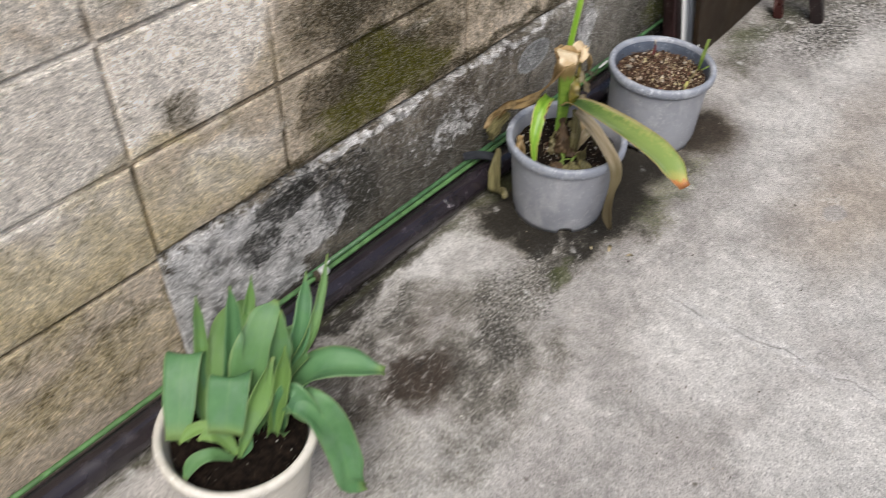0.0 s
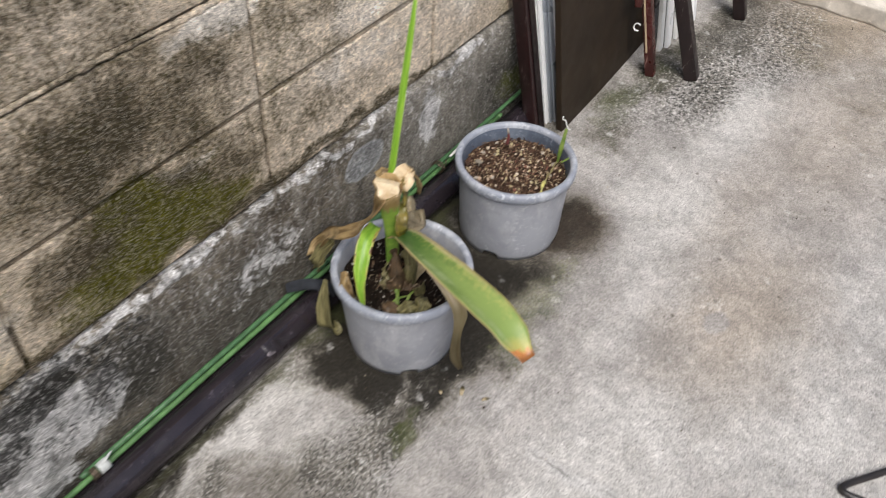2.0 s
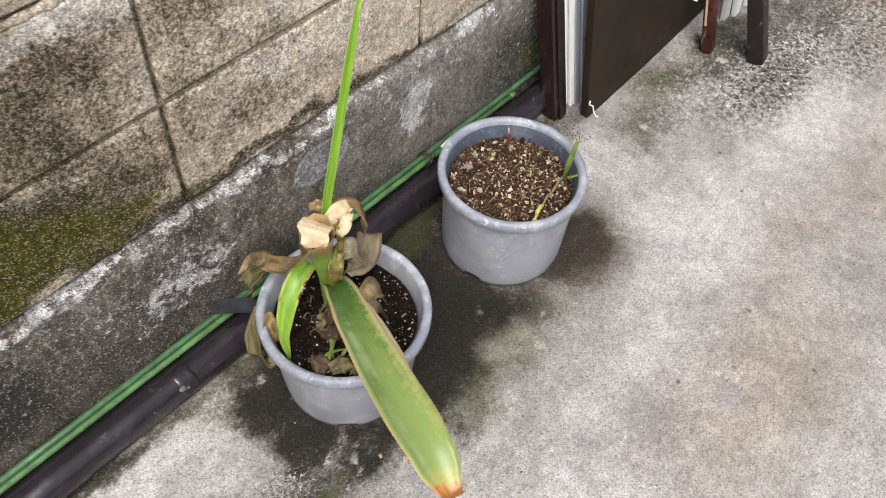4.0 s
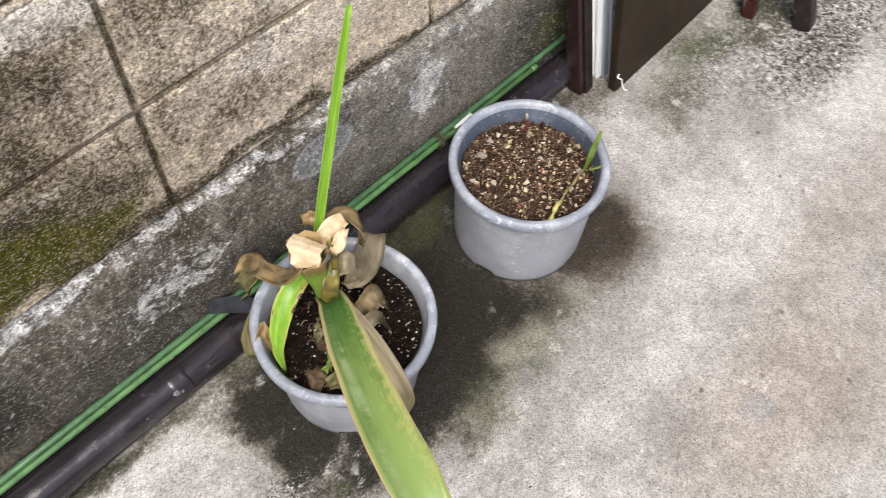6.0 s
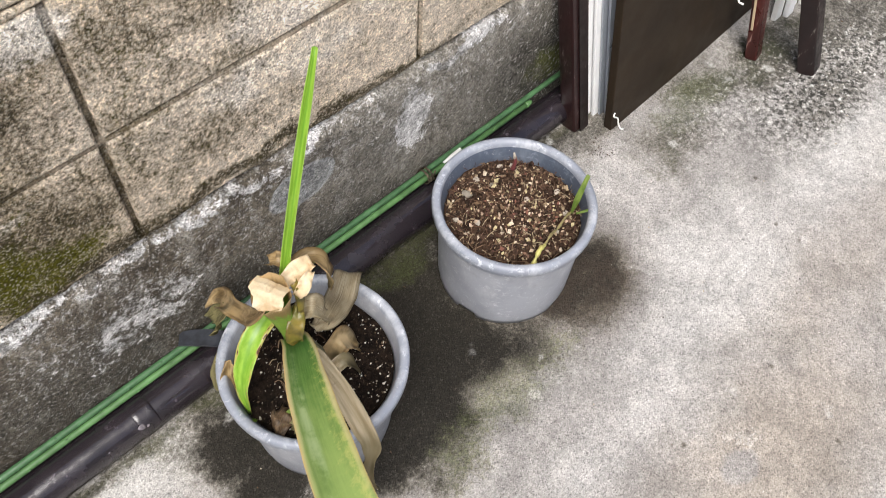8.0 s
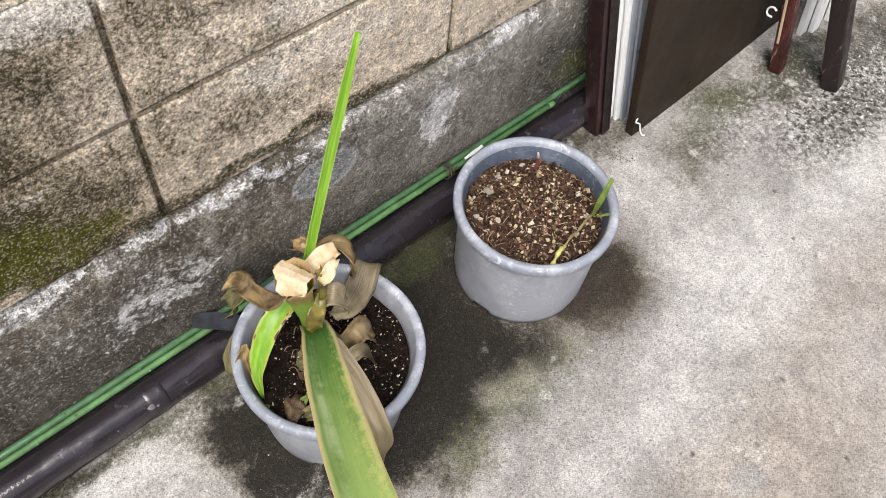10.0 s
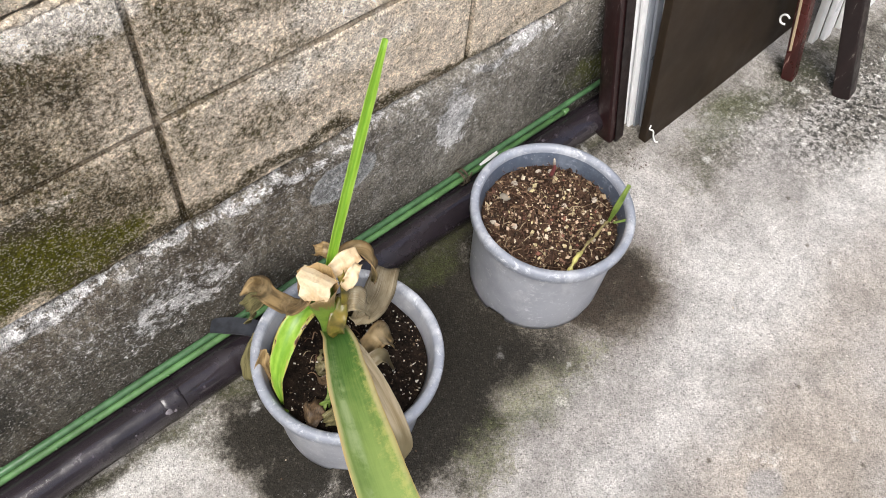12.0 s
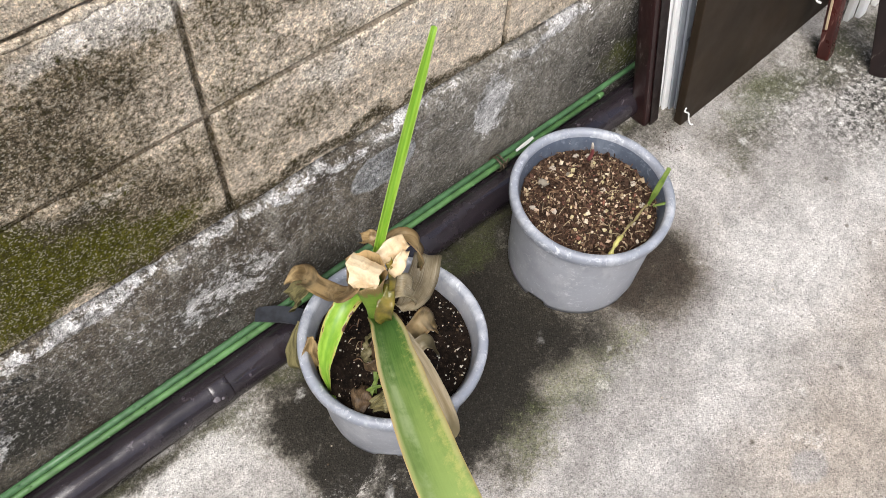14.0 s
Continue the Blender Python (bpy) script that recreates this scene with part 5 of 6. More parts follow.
for turn, reach, tall, mat in ((3.4, 0.025, 0.070, OLD_HUSK), (4.3, 0.030, 0.045, OLD_HUSK), (5.2, 0.024, 0.075, DULL), (2.6, 0.028, 0.050, DULL), (4.8, 0.036, 0.030, OLD_HUSK), (3.8, 0.034, 0.026, OLD_HUSK), (3.0, 0.033, 0.034, DULL)):
    cx, cy = math.cos(turn), math.sin(turn)
    wither(mat, [(0.990 + reach * cx, -0.204 + reach * cy, 0.156), (0.990 + 0.85 * reach * cx, -0.204 + 0.85 * reach * cy, 0.156 + 0.45 * tall), (0.988 + 0.6 * reach * cx, -0.202 + 0.6 * reach * cy, 0.156 + tall)],
           [0.026, 0.018, 0.004], [(cx, cy, 0.2)] * 3, cup=-0.3, ripple=0.014, n=16)
rng3 = random.Random(44)
bm = bmesh.new()
for i in range(26):
    a, r = rng3.random() * 6.3, rng3.uniform(0.014, 0.050)
    x, y, z = -0.012 + r * math.cos(a), 0.002 + r * math.sin(a), lv + 0.006 + rng3.uniform(0, 0.012)
    h, l = rng3.random() * 6.3, rng3.uniform(0.006, 0.018)
    tube(bm, [(x, y, z), (x + l * 0.5 * math.cos(h), y + l * 0.5 * math.sin(h), z + rng3.uniform(0.002, 0.012)), (x + l * math.cos(h), y + l * math.sin(h), lv + 0.006)], rng3.choice((0.0004, 0.0006, 0.0009)), n=6, sides=5)
tagged(part("root_litter", bm, PALE_FIBRE, bulb, "dry fibres round the neck"), kind="stuff")
# tan leaf laid over the rim
wither(TAN, [(0.980, -0.232, 0.270), (0.983, -0.250, 0.262), (0.984, -0.288, 0.236), (0.980, -0.330, 0.202), (0.979, -0.344, 0.168), (0.976, -0.342, 0.120), (0.970, -0.344, 0.072), (0.977, -0.354, 0.030)],
       [0.016, 0.022, 0.025, 0.026, 0.024, 0.014, 0.018, 0.007], [(-0.3, -0.3, 0.9), (-0.4, -0.3, 0.85), (-0.5, -0.45, 0.75), (-0.6, -0.6, 0.5), (-0.7, -0.7, 0.2), (-0.8, -0.6, 0.1), (-0.7, -0.7, 0.2), (-0.5, -0.6, 0.5)],
       "tan withered leaf folded over the rim", cup=0.25, ripple=0.006, n=40)
wither(ASH, [(1.004, -0.216, 0.272), (1.030, -0.210, 0.258), (1.070, -0.182, 0.226), (1.110, -0.148, 0.203)], [0.018, 0.034, 0.040, 0.038], [(0.2, 0.1, 1), (0.2, 0.1, 0.95), (0.4, 0.3, 0.95), (0.35, 0.3, 0.95)], "grey-brown translucent dry leaf end", cup=0.10, ripple=0.007, n=24)
wither(ASH, [(0.988, -0.206, 0.312), (0.998, -0.216, 0.330), (1.010, -0.224, 0.322), (1.016, -0.226, 0.296)], [0.014, 0.028, 0.030, 0.020], [(-0.4, -0.3, 0.9), (0, -0.4, 1), (0.5, -0.5, 0.7), (0.8, -0.5, 0.2)], cup=0.2, ripple=0.007)
wither(DRY, [(1.006, -0.218, 0.165), (1.020, -0.222, 0.200), (1.040, -0.222, 0.208), (1.056, -0.230, 0.170)], [0.014, 0.028, 0.032, 0.014], [(-0.5, -0.5, 0.8), (-0.1, -0.5, 1), (0.5, -0.6, 0.6), (0.8, -0.5, 0)], cup=0.3, ripple=0.006)
wither(TAN, [(1.000, -0.232, 0.165), (1.010, -0.240, 0.196), (1.026, -0.246, 0.200), (1.034, -0.256, 0.165)], [0.010, 0.019, 0.019, 0.008], [(-0.5, -0.5, 0.8), (-0.1, -0.5, 1), (0.5, -0.6, 0.6), (0.8, -0.5, 0)], cup=0.3, ripple=0.006)
wither(OLD_HUSK, [(0.972, -0.225, 0.15), (0.955, -0.228, 0.185), (0.950, -0.222, 0.205)], [0.016, 0.03, 0.02], [(-0.6, -0.8, 0.2)] * 3, cup=-0.3, ripple=0.006)
wither(DULL, [(0.985, -0.262, 0.150), (0.978, -0.262, 0.180), (0.970, -0.268, 0.200)], [0.020, 0.024, 0.016], [(-0.4, -0.8, 0.4)] * 3, "pale grey-brown sheath end", cup=-0.3, ripple=0.004)
wither(DRY, [(0.908, -0.168, 0.150), (0.905, -0.158, 0.180), (0.914, -0.150, 0.206)], [0.014, 0.022, 0.012], [(-0.6, -0.6, 0.5)] * 3, cup=0.3, ripple=0.008)
for i, (x, y, a) in enumerate(((0.920, -0.243, 0.6), (0.938, -0.266, -0.5), (0.958, -0.282, 0.2))):
    leaf("dry_leaf", bulb, (OLD_HUSK, DULL, DULL)[i], [(x - 0.018 * math.cos(a), y - 0.018 * math.sin(a), 0.162), (x, y, 0.176), (x + 0.020 * math.cos(a), y + 0.020 * math.sin(a), 0.163)],
         [0.012, 0.030, 0.014], (-0.1, -0.2, 1), cup=-0.25, ripple=0.012, seed=11 + i, n=14)
for i, (x, y, a) in enumerate(((0.925, -0.250, 0.5), (0.935, -0.258, 0.1), (0.940, -0.245, 0.9), (0.918, -0.236, -0.4))):
    leaf("sprout", bulb, DIM, [(x, y, 0.160), (x + 0.018 * math.cos(a), y + 0.018 * math.sin(a), 0.179), (x + 0.042 * math.cos(a), y + 0.042 * math.sin(a), 0.176)], [0.003, 0.005, 0.002], (0, 0, 1), n=10)

# ---- pot with bare soil and a small sprout ----
P2 = (1.375, -0.2105, 0)
bare = thing("soil_filled_pot", P2, "grey plastic pot of bark soil with a small green sprout", "potted plant", "pots on the yard")
_, bed, lv, ri = flower_pot(P2, 0.1225, 0.189, 0.1035, GREY_POT, BROWN_SOIL, 0.035, bare, "scuffed rolled rim", DARK_POT, turn=radians(55))
tagged(part("bark_mulch", crumbs(3000, on_soil(lv, ri, 0.008), (0.0008, 0.0048), 8, 0.6), BARK, bare, "brown bark and husk bits"), kind="stuff")
HUSK = bits_material("husk_bits", [(0.52, 0.38, 0.27), (0.70, 0.60, 0.46), (0.24, 0.11, 0.08), (0.60, 0.46, 0.34), (0.22, 0.13, 0.09), (0.60, 0.52, 0.30)])
tagged(part("husk_litter", crumbs(110, on_soil(lv + 0.002, ri * 0.93, 0.010), (0.0014, 0.0052), 21, 0.7), HUSK, bare, "pale husk and pumice bits"), kind="stuff")
tagged(part("husk_litter", crumbs(190, lambda g: (g.gauss(-0.005, 0.032), g.gauss(-0.012, 0.036), lv + 0.010 + 0.005 * g.random()), (0.0013, 0.0046), 22, 0.7), HUSK, bare, "heap of pale husks"), kind="stuff")
rng2 = random.Random(12)
bm = bmesh.new()
for i in range(560):
    x, y, z = on_soil(lv, ri, 0.010)(rng2)
    a, l = rng2.random() * 6.3, rng2.uniform(0.005, 0.022)
    tube(bm, [(x, y, z), (x + l * 0.5 * math.cos(a), y + l * 0.5 * math.sin(a), z + rng2.uniform(0, 0.005)), (x + l * math.cos(a), y + l * math.sin(a), z)], rng2.choice((0.0003, 0.0004, 0.0006)), n=4, sides=4)
tagged(part("root_litter", bm, PALE_FIBRE, bare, "fine dry root fibres"), kind="stuff")


def pebble(dx, dy, r, col):
    bm = bmesh.new()
    bmesh.ops.create_icosphere(bm, subdivisions=2, radius=r)
    for v in bm.verts:
        v.co *= 0.85 + 0.6 * noise.noise(v.co * (1.6 / r) + Vector((dx * 90, dy * 90, 0)))
        v.co.z *= 0.7
    bmesh.ops.translate(bm, vec=(dx, dy, lv + 0.008), verts=bm.verts)
    part("pebble", bm, col, bare)


PEBBLE, PINK = plain("pale_pebble", (0.46, 0.41, 0.34), 0.85, scale=80), plain("grey_pebble", (0.22, 0.195, 0.155), 0.9, scale=80)
for dx, dy, r, col in ((0.045, 0.072, 0.0048, PEBBLE), (0.060, 0.060, 0.005, PEBBLE), (0.0, 0.078, 0.0055, PEBBLE), (-0.03, 0.068, 0.009, PINK), (0.03, 0.0, 0.0055, PEBBLE), (-0.055, 0.02, 0.005, PEBBLE),
                       (0.055, -0.055, 0.005, PEBBLE), (-0.075, 0.045, 0.005, PEBBLE), (0.01, 0.055, 0.0045, PINK), (0.075, -0.02, 0.005, PEBBLE), (0.02, -0.07, 0.004, PEBBLE)):
    pebble(dx, dy, r, col)
SPROUT = plain("yellow_green_stem", (0.40, 0.37, 0.12), 0.5, scale=60)
bm = bmesh.new()
tube(bm, [Vector(p) - Vector(P2) for p in ((1.318, -0.301, 0.168), (1.327, -0.297, 0.181), (1.340, -0.293, 0.187), (1.352, -0.290, 0.178), (1.360, -0.287, 0.172))], lambda t: 0.0038 - 0.0016 * t + 0.0016 * math.sin(19 * t) * math.sin(7 * t), n=40, sides=10)
part("stem", bm, SPROUT, bare, "pale yellow-green creeping stem", smooth=True)
bm = bmesh.new()
tube(bm, [Vector(p) - Vector(P2) for p in ((1.352, -0.290, 0.174), (1.374, -0.284, 0.179), (1.394, -0.281, 0.173), (1.416, -0.276, 0.176), (1.434, -0.273, 0.168))], lambda t: 0.0019 + 0.0008 * math.sin(31 * t) * math.sin(9 * t), n=40, sides=8)
part("runner", bm, plain("withered_runner", (0.24, 0.20, 0.085), 0.7, scale=90, vary=0.5), bare, "thin withered stretch of stem", smooth=True)
for pts, w in (([(1.318, -0.303, 0.168), (1.310, -0.304, 0.176), (1.306, -0.302, 0.182)], [0.005, 0.006, 0.004]), ([(1.436, -0.280, 0.170), (1.448, -0.292, 0.180), (1.456, -0.298, 0.180)], [0.003, 0.0045, 0.003]),
               ([(1.432, -0.274, 0.168), (1.437, -0.275, 0.205), (1.452, -0.273, 0.241)], [0.004, 0.009, 0.006])):
    leaf("sprout_leaf", bare, DIM, pts, w, (-0.7, -0.5, 0.3), n=12, cup=0.35)
bm = bmesh.new()
tube(bm, [Vector(p) - Vector(P2) for p in ((1.432, -0.155, 0.16), (1.433, -0.157, 0.178), (1.431, -0.156, 0.192))], lambda t: 0.0038 - 0.002 * t, n=8, sides=8)
bud = part("bud", bm, plain("red_bud", (0.17, 0.045, 0.045), 0.6), bare, "small red-brown shoot", smooth=True)
bm = bmesh.new()
tube(bm, [Vector(p) - Vector(P2) for p in ((1.431, -0.156, 0.190), (1.430, -0.156, 0.196), (1.429, -0.155, 0.202))], lambda t: 0.0026 - 0.0012 * t, n=6, sides=8)
part("bud_tip", bm, PEBBLE, bud, "pale dry tip", smooth=True)

# ---- tulip pot ----
P3 = (0.104, -0.250, 0)
tulip = thing("potted_tulips", P3, "cream plastic pot full of leafy green tulips without flowers", "potted plant", "pots on the yard")
_, bed, lv, ri = flower_pot(P3, 0.122, 0.180, 0.090, CREAM_POT, DARK_SOIL, 0.028, tulip, "worn cream rim", CREAM_POT, notch=False)
tagged(part("soil_bits", crumbs(120, on_soil(lv, ri), (0.0006, 0.0022), 31), PERLITE, tulip, "pale grit"), kind="stuff")
UP = 0.155
CAM = (-0.5, -0.65, 0.5)
def tulip_leaf(pts, widths, face, **more):
    leaf("leaf", tulip, TULIP, pts, widths, face, n=26, **more)


# broad leaves of the middle and back
tulip_leaf([(0.12, -0.215, UP), (0.150, -0.185, 0.215), (0.190, -0.165, 0.242), (0.235, -0.148, 0.232), (0.27, -0.138, 0.19)], [0.03, 0.07, 0.085, 0.07, 0.02],
           [CAM, CAM, (-0.3, -0.5, 0.9), (0.1, -0.2, 1), (0.5, 0, 0.8)])
tulip_leaf([(0.115, -0.26, UP), (0.135, -0.262, 0.23), (0.160, -0.258, 0.29), (0.192, -0.245, 0.330), (0.222, -0.232, 0.342)], [0.03, 0.072, 0.082, 0.055, 0.008],
           [(-0.7, -0.6, 0.2), (-0.7, -0.6, 0.3), CAM, (-0.3, -0.5, 0.9), (0, -0.4, 1)])
tulip_leaf([(0.15, -0.245, UP), (0.175, -0.262, 0.24), (0.205, -0.278, 0.295), (0.232, -0.285, 0.300)], [0.02, 0.05, 0.06, 0.02],
           CAM)
# left leaf, folded over and hanging
tulip_leaf([(0.085, -0.190, UP), (0.104, -0.157, 0.21), (0.112, -0.143, 0.243), (0.100, -0.150, 0.252), (0.066, -0.178, 0.222), (0.030, -0.208, 0.176)], [0.02, 0.045, 0.054, 0.055, 0.050, 0.036],
           [(0.6, 0.6, 0.3), (0.6, 0.6, 0.4), (0.2, 0.4, 1), (-0.3, -0.2, 1), (-0.75, -0.6, 0.6), (-0.75, -0.6, 0.5)], cup=0.08)
# second folded leaf
tulip_leaf([(0.10, -0.240, UP), (0.116, -0.238, 0.23), (0.121, -0.243, 0.270), (0.110, -0.251, 0.277), (0.090, -0.263, 0.250), (0.072, -0.274, 0.212)], [0.02, 0.04, 0.056, 0.060, 0.058, 0.050],
           [(0.6, 0.6, 0.3), (0.6, 0.6, 0.4), (0.2, 0.4, 1), (-0.4, -0.3, 1), (-0.75, -0.6, 0.6), (-0.75, -0.6, 0.4)], cup=0.08)
# upright pointed leaves
tulip_leaf([(0.08, -0.20, UP), (0.105, -0.175, 0.20), (0.131, -0.152, 0.25), (0.142, -0.146, 0.30), (0.148, -0.143, 0.344)], [0.012, 0.018, 0.021, 0.016, 0.002],
           CAM, cup=0.45)
tulip_leaf([(0.10, -0.235, UP), (0.125, -0.230, 0.24), (0.145, -0.225, 0.31), (0.158, -0.220, 0.365), (0.164, -0.215, 0.404)], [0.02, 0.028, 0.027, 0.020, 0.003],
           CAM, cup=0.6)
tulip_leaf([(0.15, -0.19, UP), (0.200, -0.155, 0.21), (0.235, -0.138, 0.255), (0.253, -0.128, 0.295)], [0.01, 0.018, 0.017, 0.002],
           CAM, cup=0.5)
tulip_leaf([(0.16, -0.25, UP), (0.185, -0.270, 0.25), (0.212, -0.284, 0.306), (0.240, -0.270, 0.345), (0.266, -0.251, 0.381)], [0.014, 0.022, 0.028, 0.022, 0.002],
           CAM, cup=0.5)
tulip_leaf([(0.165, -0.255, UP), (0.190, -0.278, 0.25), (0.226, -0.292, 0.315), (0.265, -0.278, 0.357), (0.301, -0.259, 0.394)], [0.014, 0.018, 0.019, 0.014, 0.002],
           (-0.1, -0.9, 0.3), cup=0.5)
tulip_leaf([(0.17, -0.24, UP), (0.21, -0.235, 0.22), (0.25, -0.240, 0.25), (0.275, -0.245, 0.245)], [0.012, 0.026, 0.026, 0.006],
           (-0.3, -0.4, 1), cup=0.3)
tulip_leaf([(0.14, -0.275, UP), (0.160, -0.280, 0.25), (0.180, -0.278, 0.31), (0.199, -0.271, 0.368)], [0.02, 0.034, 0.034, 0.003],
           (-0.3, -0.85, 0.3), cup=0.5)
tulip_leaf([(0.135, -0.29, UP), (0.150, -0.298, 0.23), (0.165, -0.302, 0.29), (0.176, -0.302, 0.338)], [0.016, 0.024, 0.024, 0.002],
           CAM, cup=0.55)
# leaf lying out over the slab
tulip_leaf([(0.15, -0.28, UP), (0.180, -0.295, 0.22), (0.211, -0.316, 0.262), (0.245, -0.350, 0.270), (0.280, -0.386, 0.252)], [0.02, 0.04, 0.056, 0.050, 0.014],
           (-0.35, 0.35, 0.85), cup=0.3, ripple=0.004)
# inner rolled leaf and the outer leaf bending down over the rim
tulip_leaf([(0.145, -0.292, UP), (0.155, -0.300, 0.22), (0.162, -0.315, 0.252), (0.170, -0.332, 0.232), (0.180, -0.356, 0.195)], [0.015, 0.028, 0.036, 0.036, 0.016],
           [CAM, CAM, (-0.4, -0.4, 1), (-0.6, -0.5, 0.8), (-0.6, -0.5, 0.8)], cup=0.3)
tulip_leaf([(0.155, -0.285, UP), (0.162, -0.300, 0.215), (0.172, -0.328, 0.238), (0.184, -0.362, 0.210), (0.186, -0.388, 0.145), (0.178, -0.408, 0.100), (0.196, -0.420, 0.078)], [0.02, 0.034, 0.046, 0.052, 0.048, 0.040, 0.012],
           [(-0.2, 0.3, 1), (-0.2, 0.1, 1), (-0.1, -0.2, 1), (-0.3, -0.8, 0.6), (-0.4, -0.9, 0.2), (-0.4, -0.9, 0.1), (-0.2, -0.8, 0.6)], cup=0.25, ripple=0.018)
# long blade standing in front
tulip_leaf([(0.076, -0.284, UP), (0.095, -0.287, 0.20), (0.130, -0.285, 0.25), (0.168, -0.279, 0.302)], [0.006, 0.017, 0.034, 0.006],
           (-0.4, -0.85, 0.3), cup=0.35)
# little leaves low in the pot
tulip_leaf([(0.072, -0.280, UP), (0.045, -0.272, 0.19), (0.020, -0.262, 0.188), (0.000, -0.260, 0.165)], [0.008, 0.018, 0.021, 0.008],
           (-0.3, -0.4, 1), cup=0.25)
tulip_leaf([(0.075, -0.272, UP), (0.070, -0.240, 0.195), (0.050, -0.222, 0.195), (0.028, -0.214, 0.178)], [0.008, 0.017, 0.019, 0.005],
           (-0.4, -0.4, 1), cup=0.25)
tulip_leaf([(0.078, -0.280, UP), (0.075, -0.262, 0.185), (0.062, -0.250, 0.20), (0.045, -0.240, 0.195)], [0.01, 0.02, 0.022, 0.005],
           (-0.4, -0.5, 1), cup=0.25)
tulip_leaf([(0.080, -0.285, UP), (0.092, -0.290, 0.175), (0.102, -0.288, 0.185)], [0.006, 0.014, 0.003],
           (-0.3, -0.5, 1), cup=0.3)
tulip_leaf([(0.150, -0.300, UP), (0.142, -0.312, 0.175), (0.136, -0.320, 0.182)], [0.008, 0.014, 0.003],
           (-0.3, -0.5, 1), cup=0.3)

# ---- things leaning and standing at the far end ----


def beam(name, foot, head, across, size, material, parent=None, bevel=0.003, label=""):
    """A squared timber from foot to head, its first side lying along across."""
    f, h = Vector(foot), Vector(head)
    d = (h - f).normalized()
    a = Vector(across)
    a = (a - d * a.dot(d)).normalized()
    m = Matrix((a, d.cross(a), d)).transposed().to_4x4()
    o = parent.location if parent else Vector()
    m.translation = f - o
    bm = box(bmesh.new(), (-size[0] / 2, -size[1] / 2, 0), (size[0] / 2, size[1] / 2, (h - f).length), bevel, m)
    return part(name, bm, material, parent, label)


post = thing("timber_post", (1.70, -0.085, 0), "dark red-brown squared post leaning on the wall", "post")
beam("shaft", (1.700, -0.083, 0.0), (1.634, -0.004, 0.56), (1, 0, 0), (0.034, 0.035), POSTWOOD, post, 0.006)
# thin near-black sheet darkens the front side only
beam("worn_face", (1.705, -0.1028, 0.004), (1.639, -0.0238, 0.56), (1, 0, 0), (0.022, 0.0016), DARKWOOD, post, 0.0005, "scuffed black front side")

blind = thing("white_profile_panel", (1.90, -0.098, 0), "white and grey ribbed plastic panel standing on edge", "panel")
for i, (dy, w, mat) in enumerate(((-0.012, 0.020, WHITE_PVC), (0.004, 0.008, WHITE_PVC), (0.011, 0.006, SILVER), (0.018, 0.008, SILVER), (0.025, 0.005, WHITE_PVC), (0.030, 0.004, SILVER))):
    y = -0.085 - dy
    beam("profile", (2.0, y, 0.006), (1.97, y + 0.062, 0.40), (1, 0, 0), (0.53 - 0.02 * i, w - 0.002), mat, blind, 0.0015)

board = thing("brown_board", (2.01, -0.12, 0), "large dark brown board leaning on edge against the panel", "board")
beam("sheet", (2.02, -0.122, 0.0), (1.995, -0.040, 0.60), (1, 0.03, 0), (0.56, 0.016), BROWN_BOARD, board, 0.002)

chair = thing("folding_chair", (2.3, -0.25, 0), "dark red-brown folded wooden chair with worn legs", "chair")
beam("leg", (2.108, -0.203, 0.0), (2.098, -0.045, 0.62), (1, 0.2, 0), (0.030, 0.024), REDWOOD, chair, 0.003)
beam("leg", (2.160, -0.300, 0.0), (2.150, -0.065, 0.62), (1, 0.2, 0), (0.040, 0.034), DARKWOOD, chair, 0.003)
beam("leg", (2.550, -0.285, 0.0), (2.54, -0.09, 0.62), (1, 0.2, 0), (0.040, 0.034), DARKWOOD, chair, 0.003)
beam("rail", (2.155, -0.130, 0.45), (2.56, -0.140, 0.45), (0, 1, 0), (0.03, 0.022), REDWOOD, chair, 0.003)
beam("seat", (2.33, -0.085, 0.62), (2.33, -0.085, 0.645), (1, 0, 0), (0.44, 0.12), REDWOOD, chair, 0.004)
CREAM_WOOD = plain("cream_wood", (0.40, 0.31, 0.20), 0.6, vary=0.2, scale=30, grain=(1, 1, 0.1))
beam("edge_strip", (2.086, -0.186, 0.070), (2.078, -0.064, 0.55), (1, 0.2, 0), (0.0025, 0.005), CREAM_WOOD, chair, 0.001, "thin cream wooden strip along the leg")
beam("stretcher", (2.055, -0.150, 0.205), (2.06, -0.110, 0.45), (1, 0.2, 0), (0.022, 0.018), REDWOOD, chair, 0.003)

slats = thing("white_slat_bundle", (2.28, -0.17, 0), "bundle of white plastic slats standing on end", "slats")
for i in range(8):
    beam("slat", (2.238 + 0.029 * i, -0.170 - 0.010 * (i % 2), 0.0), (2.231 + 0.029 * i, -0.079 - 0.010 * (i % 2), 0.58), (1, 0.05, 0), (0.026, 0.012), WHITE_PVC if i % 3 else SILVER_WHITE, slats, 0.003)

hook = thing("white_hook", (2.030, -0.165, 0.163), "white plastic hook hanging from the wooden leg", "hook")
bm = bmesh.new()
tube(bm, [(0, -0.009, 0.008), (0, -0.002, 0.011), (0, 0.005, 0.007), (0, 0.0075, -0.0015), (0, 0.003, -0.009), (0, -0.006, -0.008)], 0.0020, n=26, sides=8)
part("bend", bm, TAPE, hook, smooth=True)

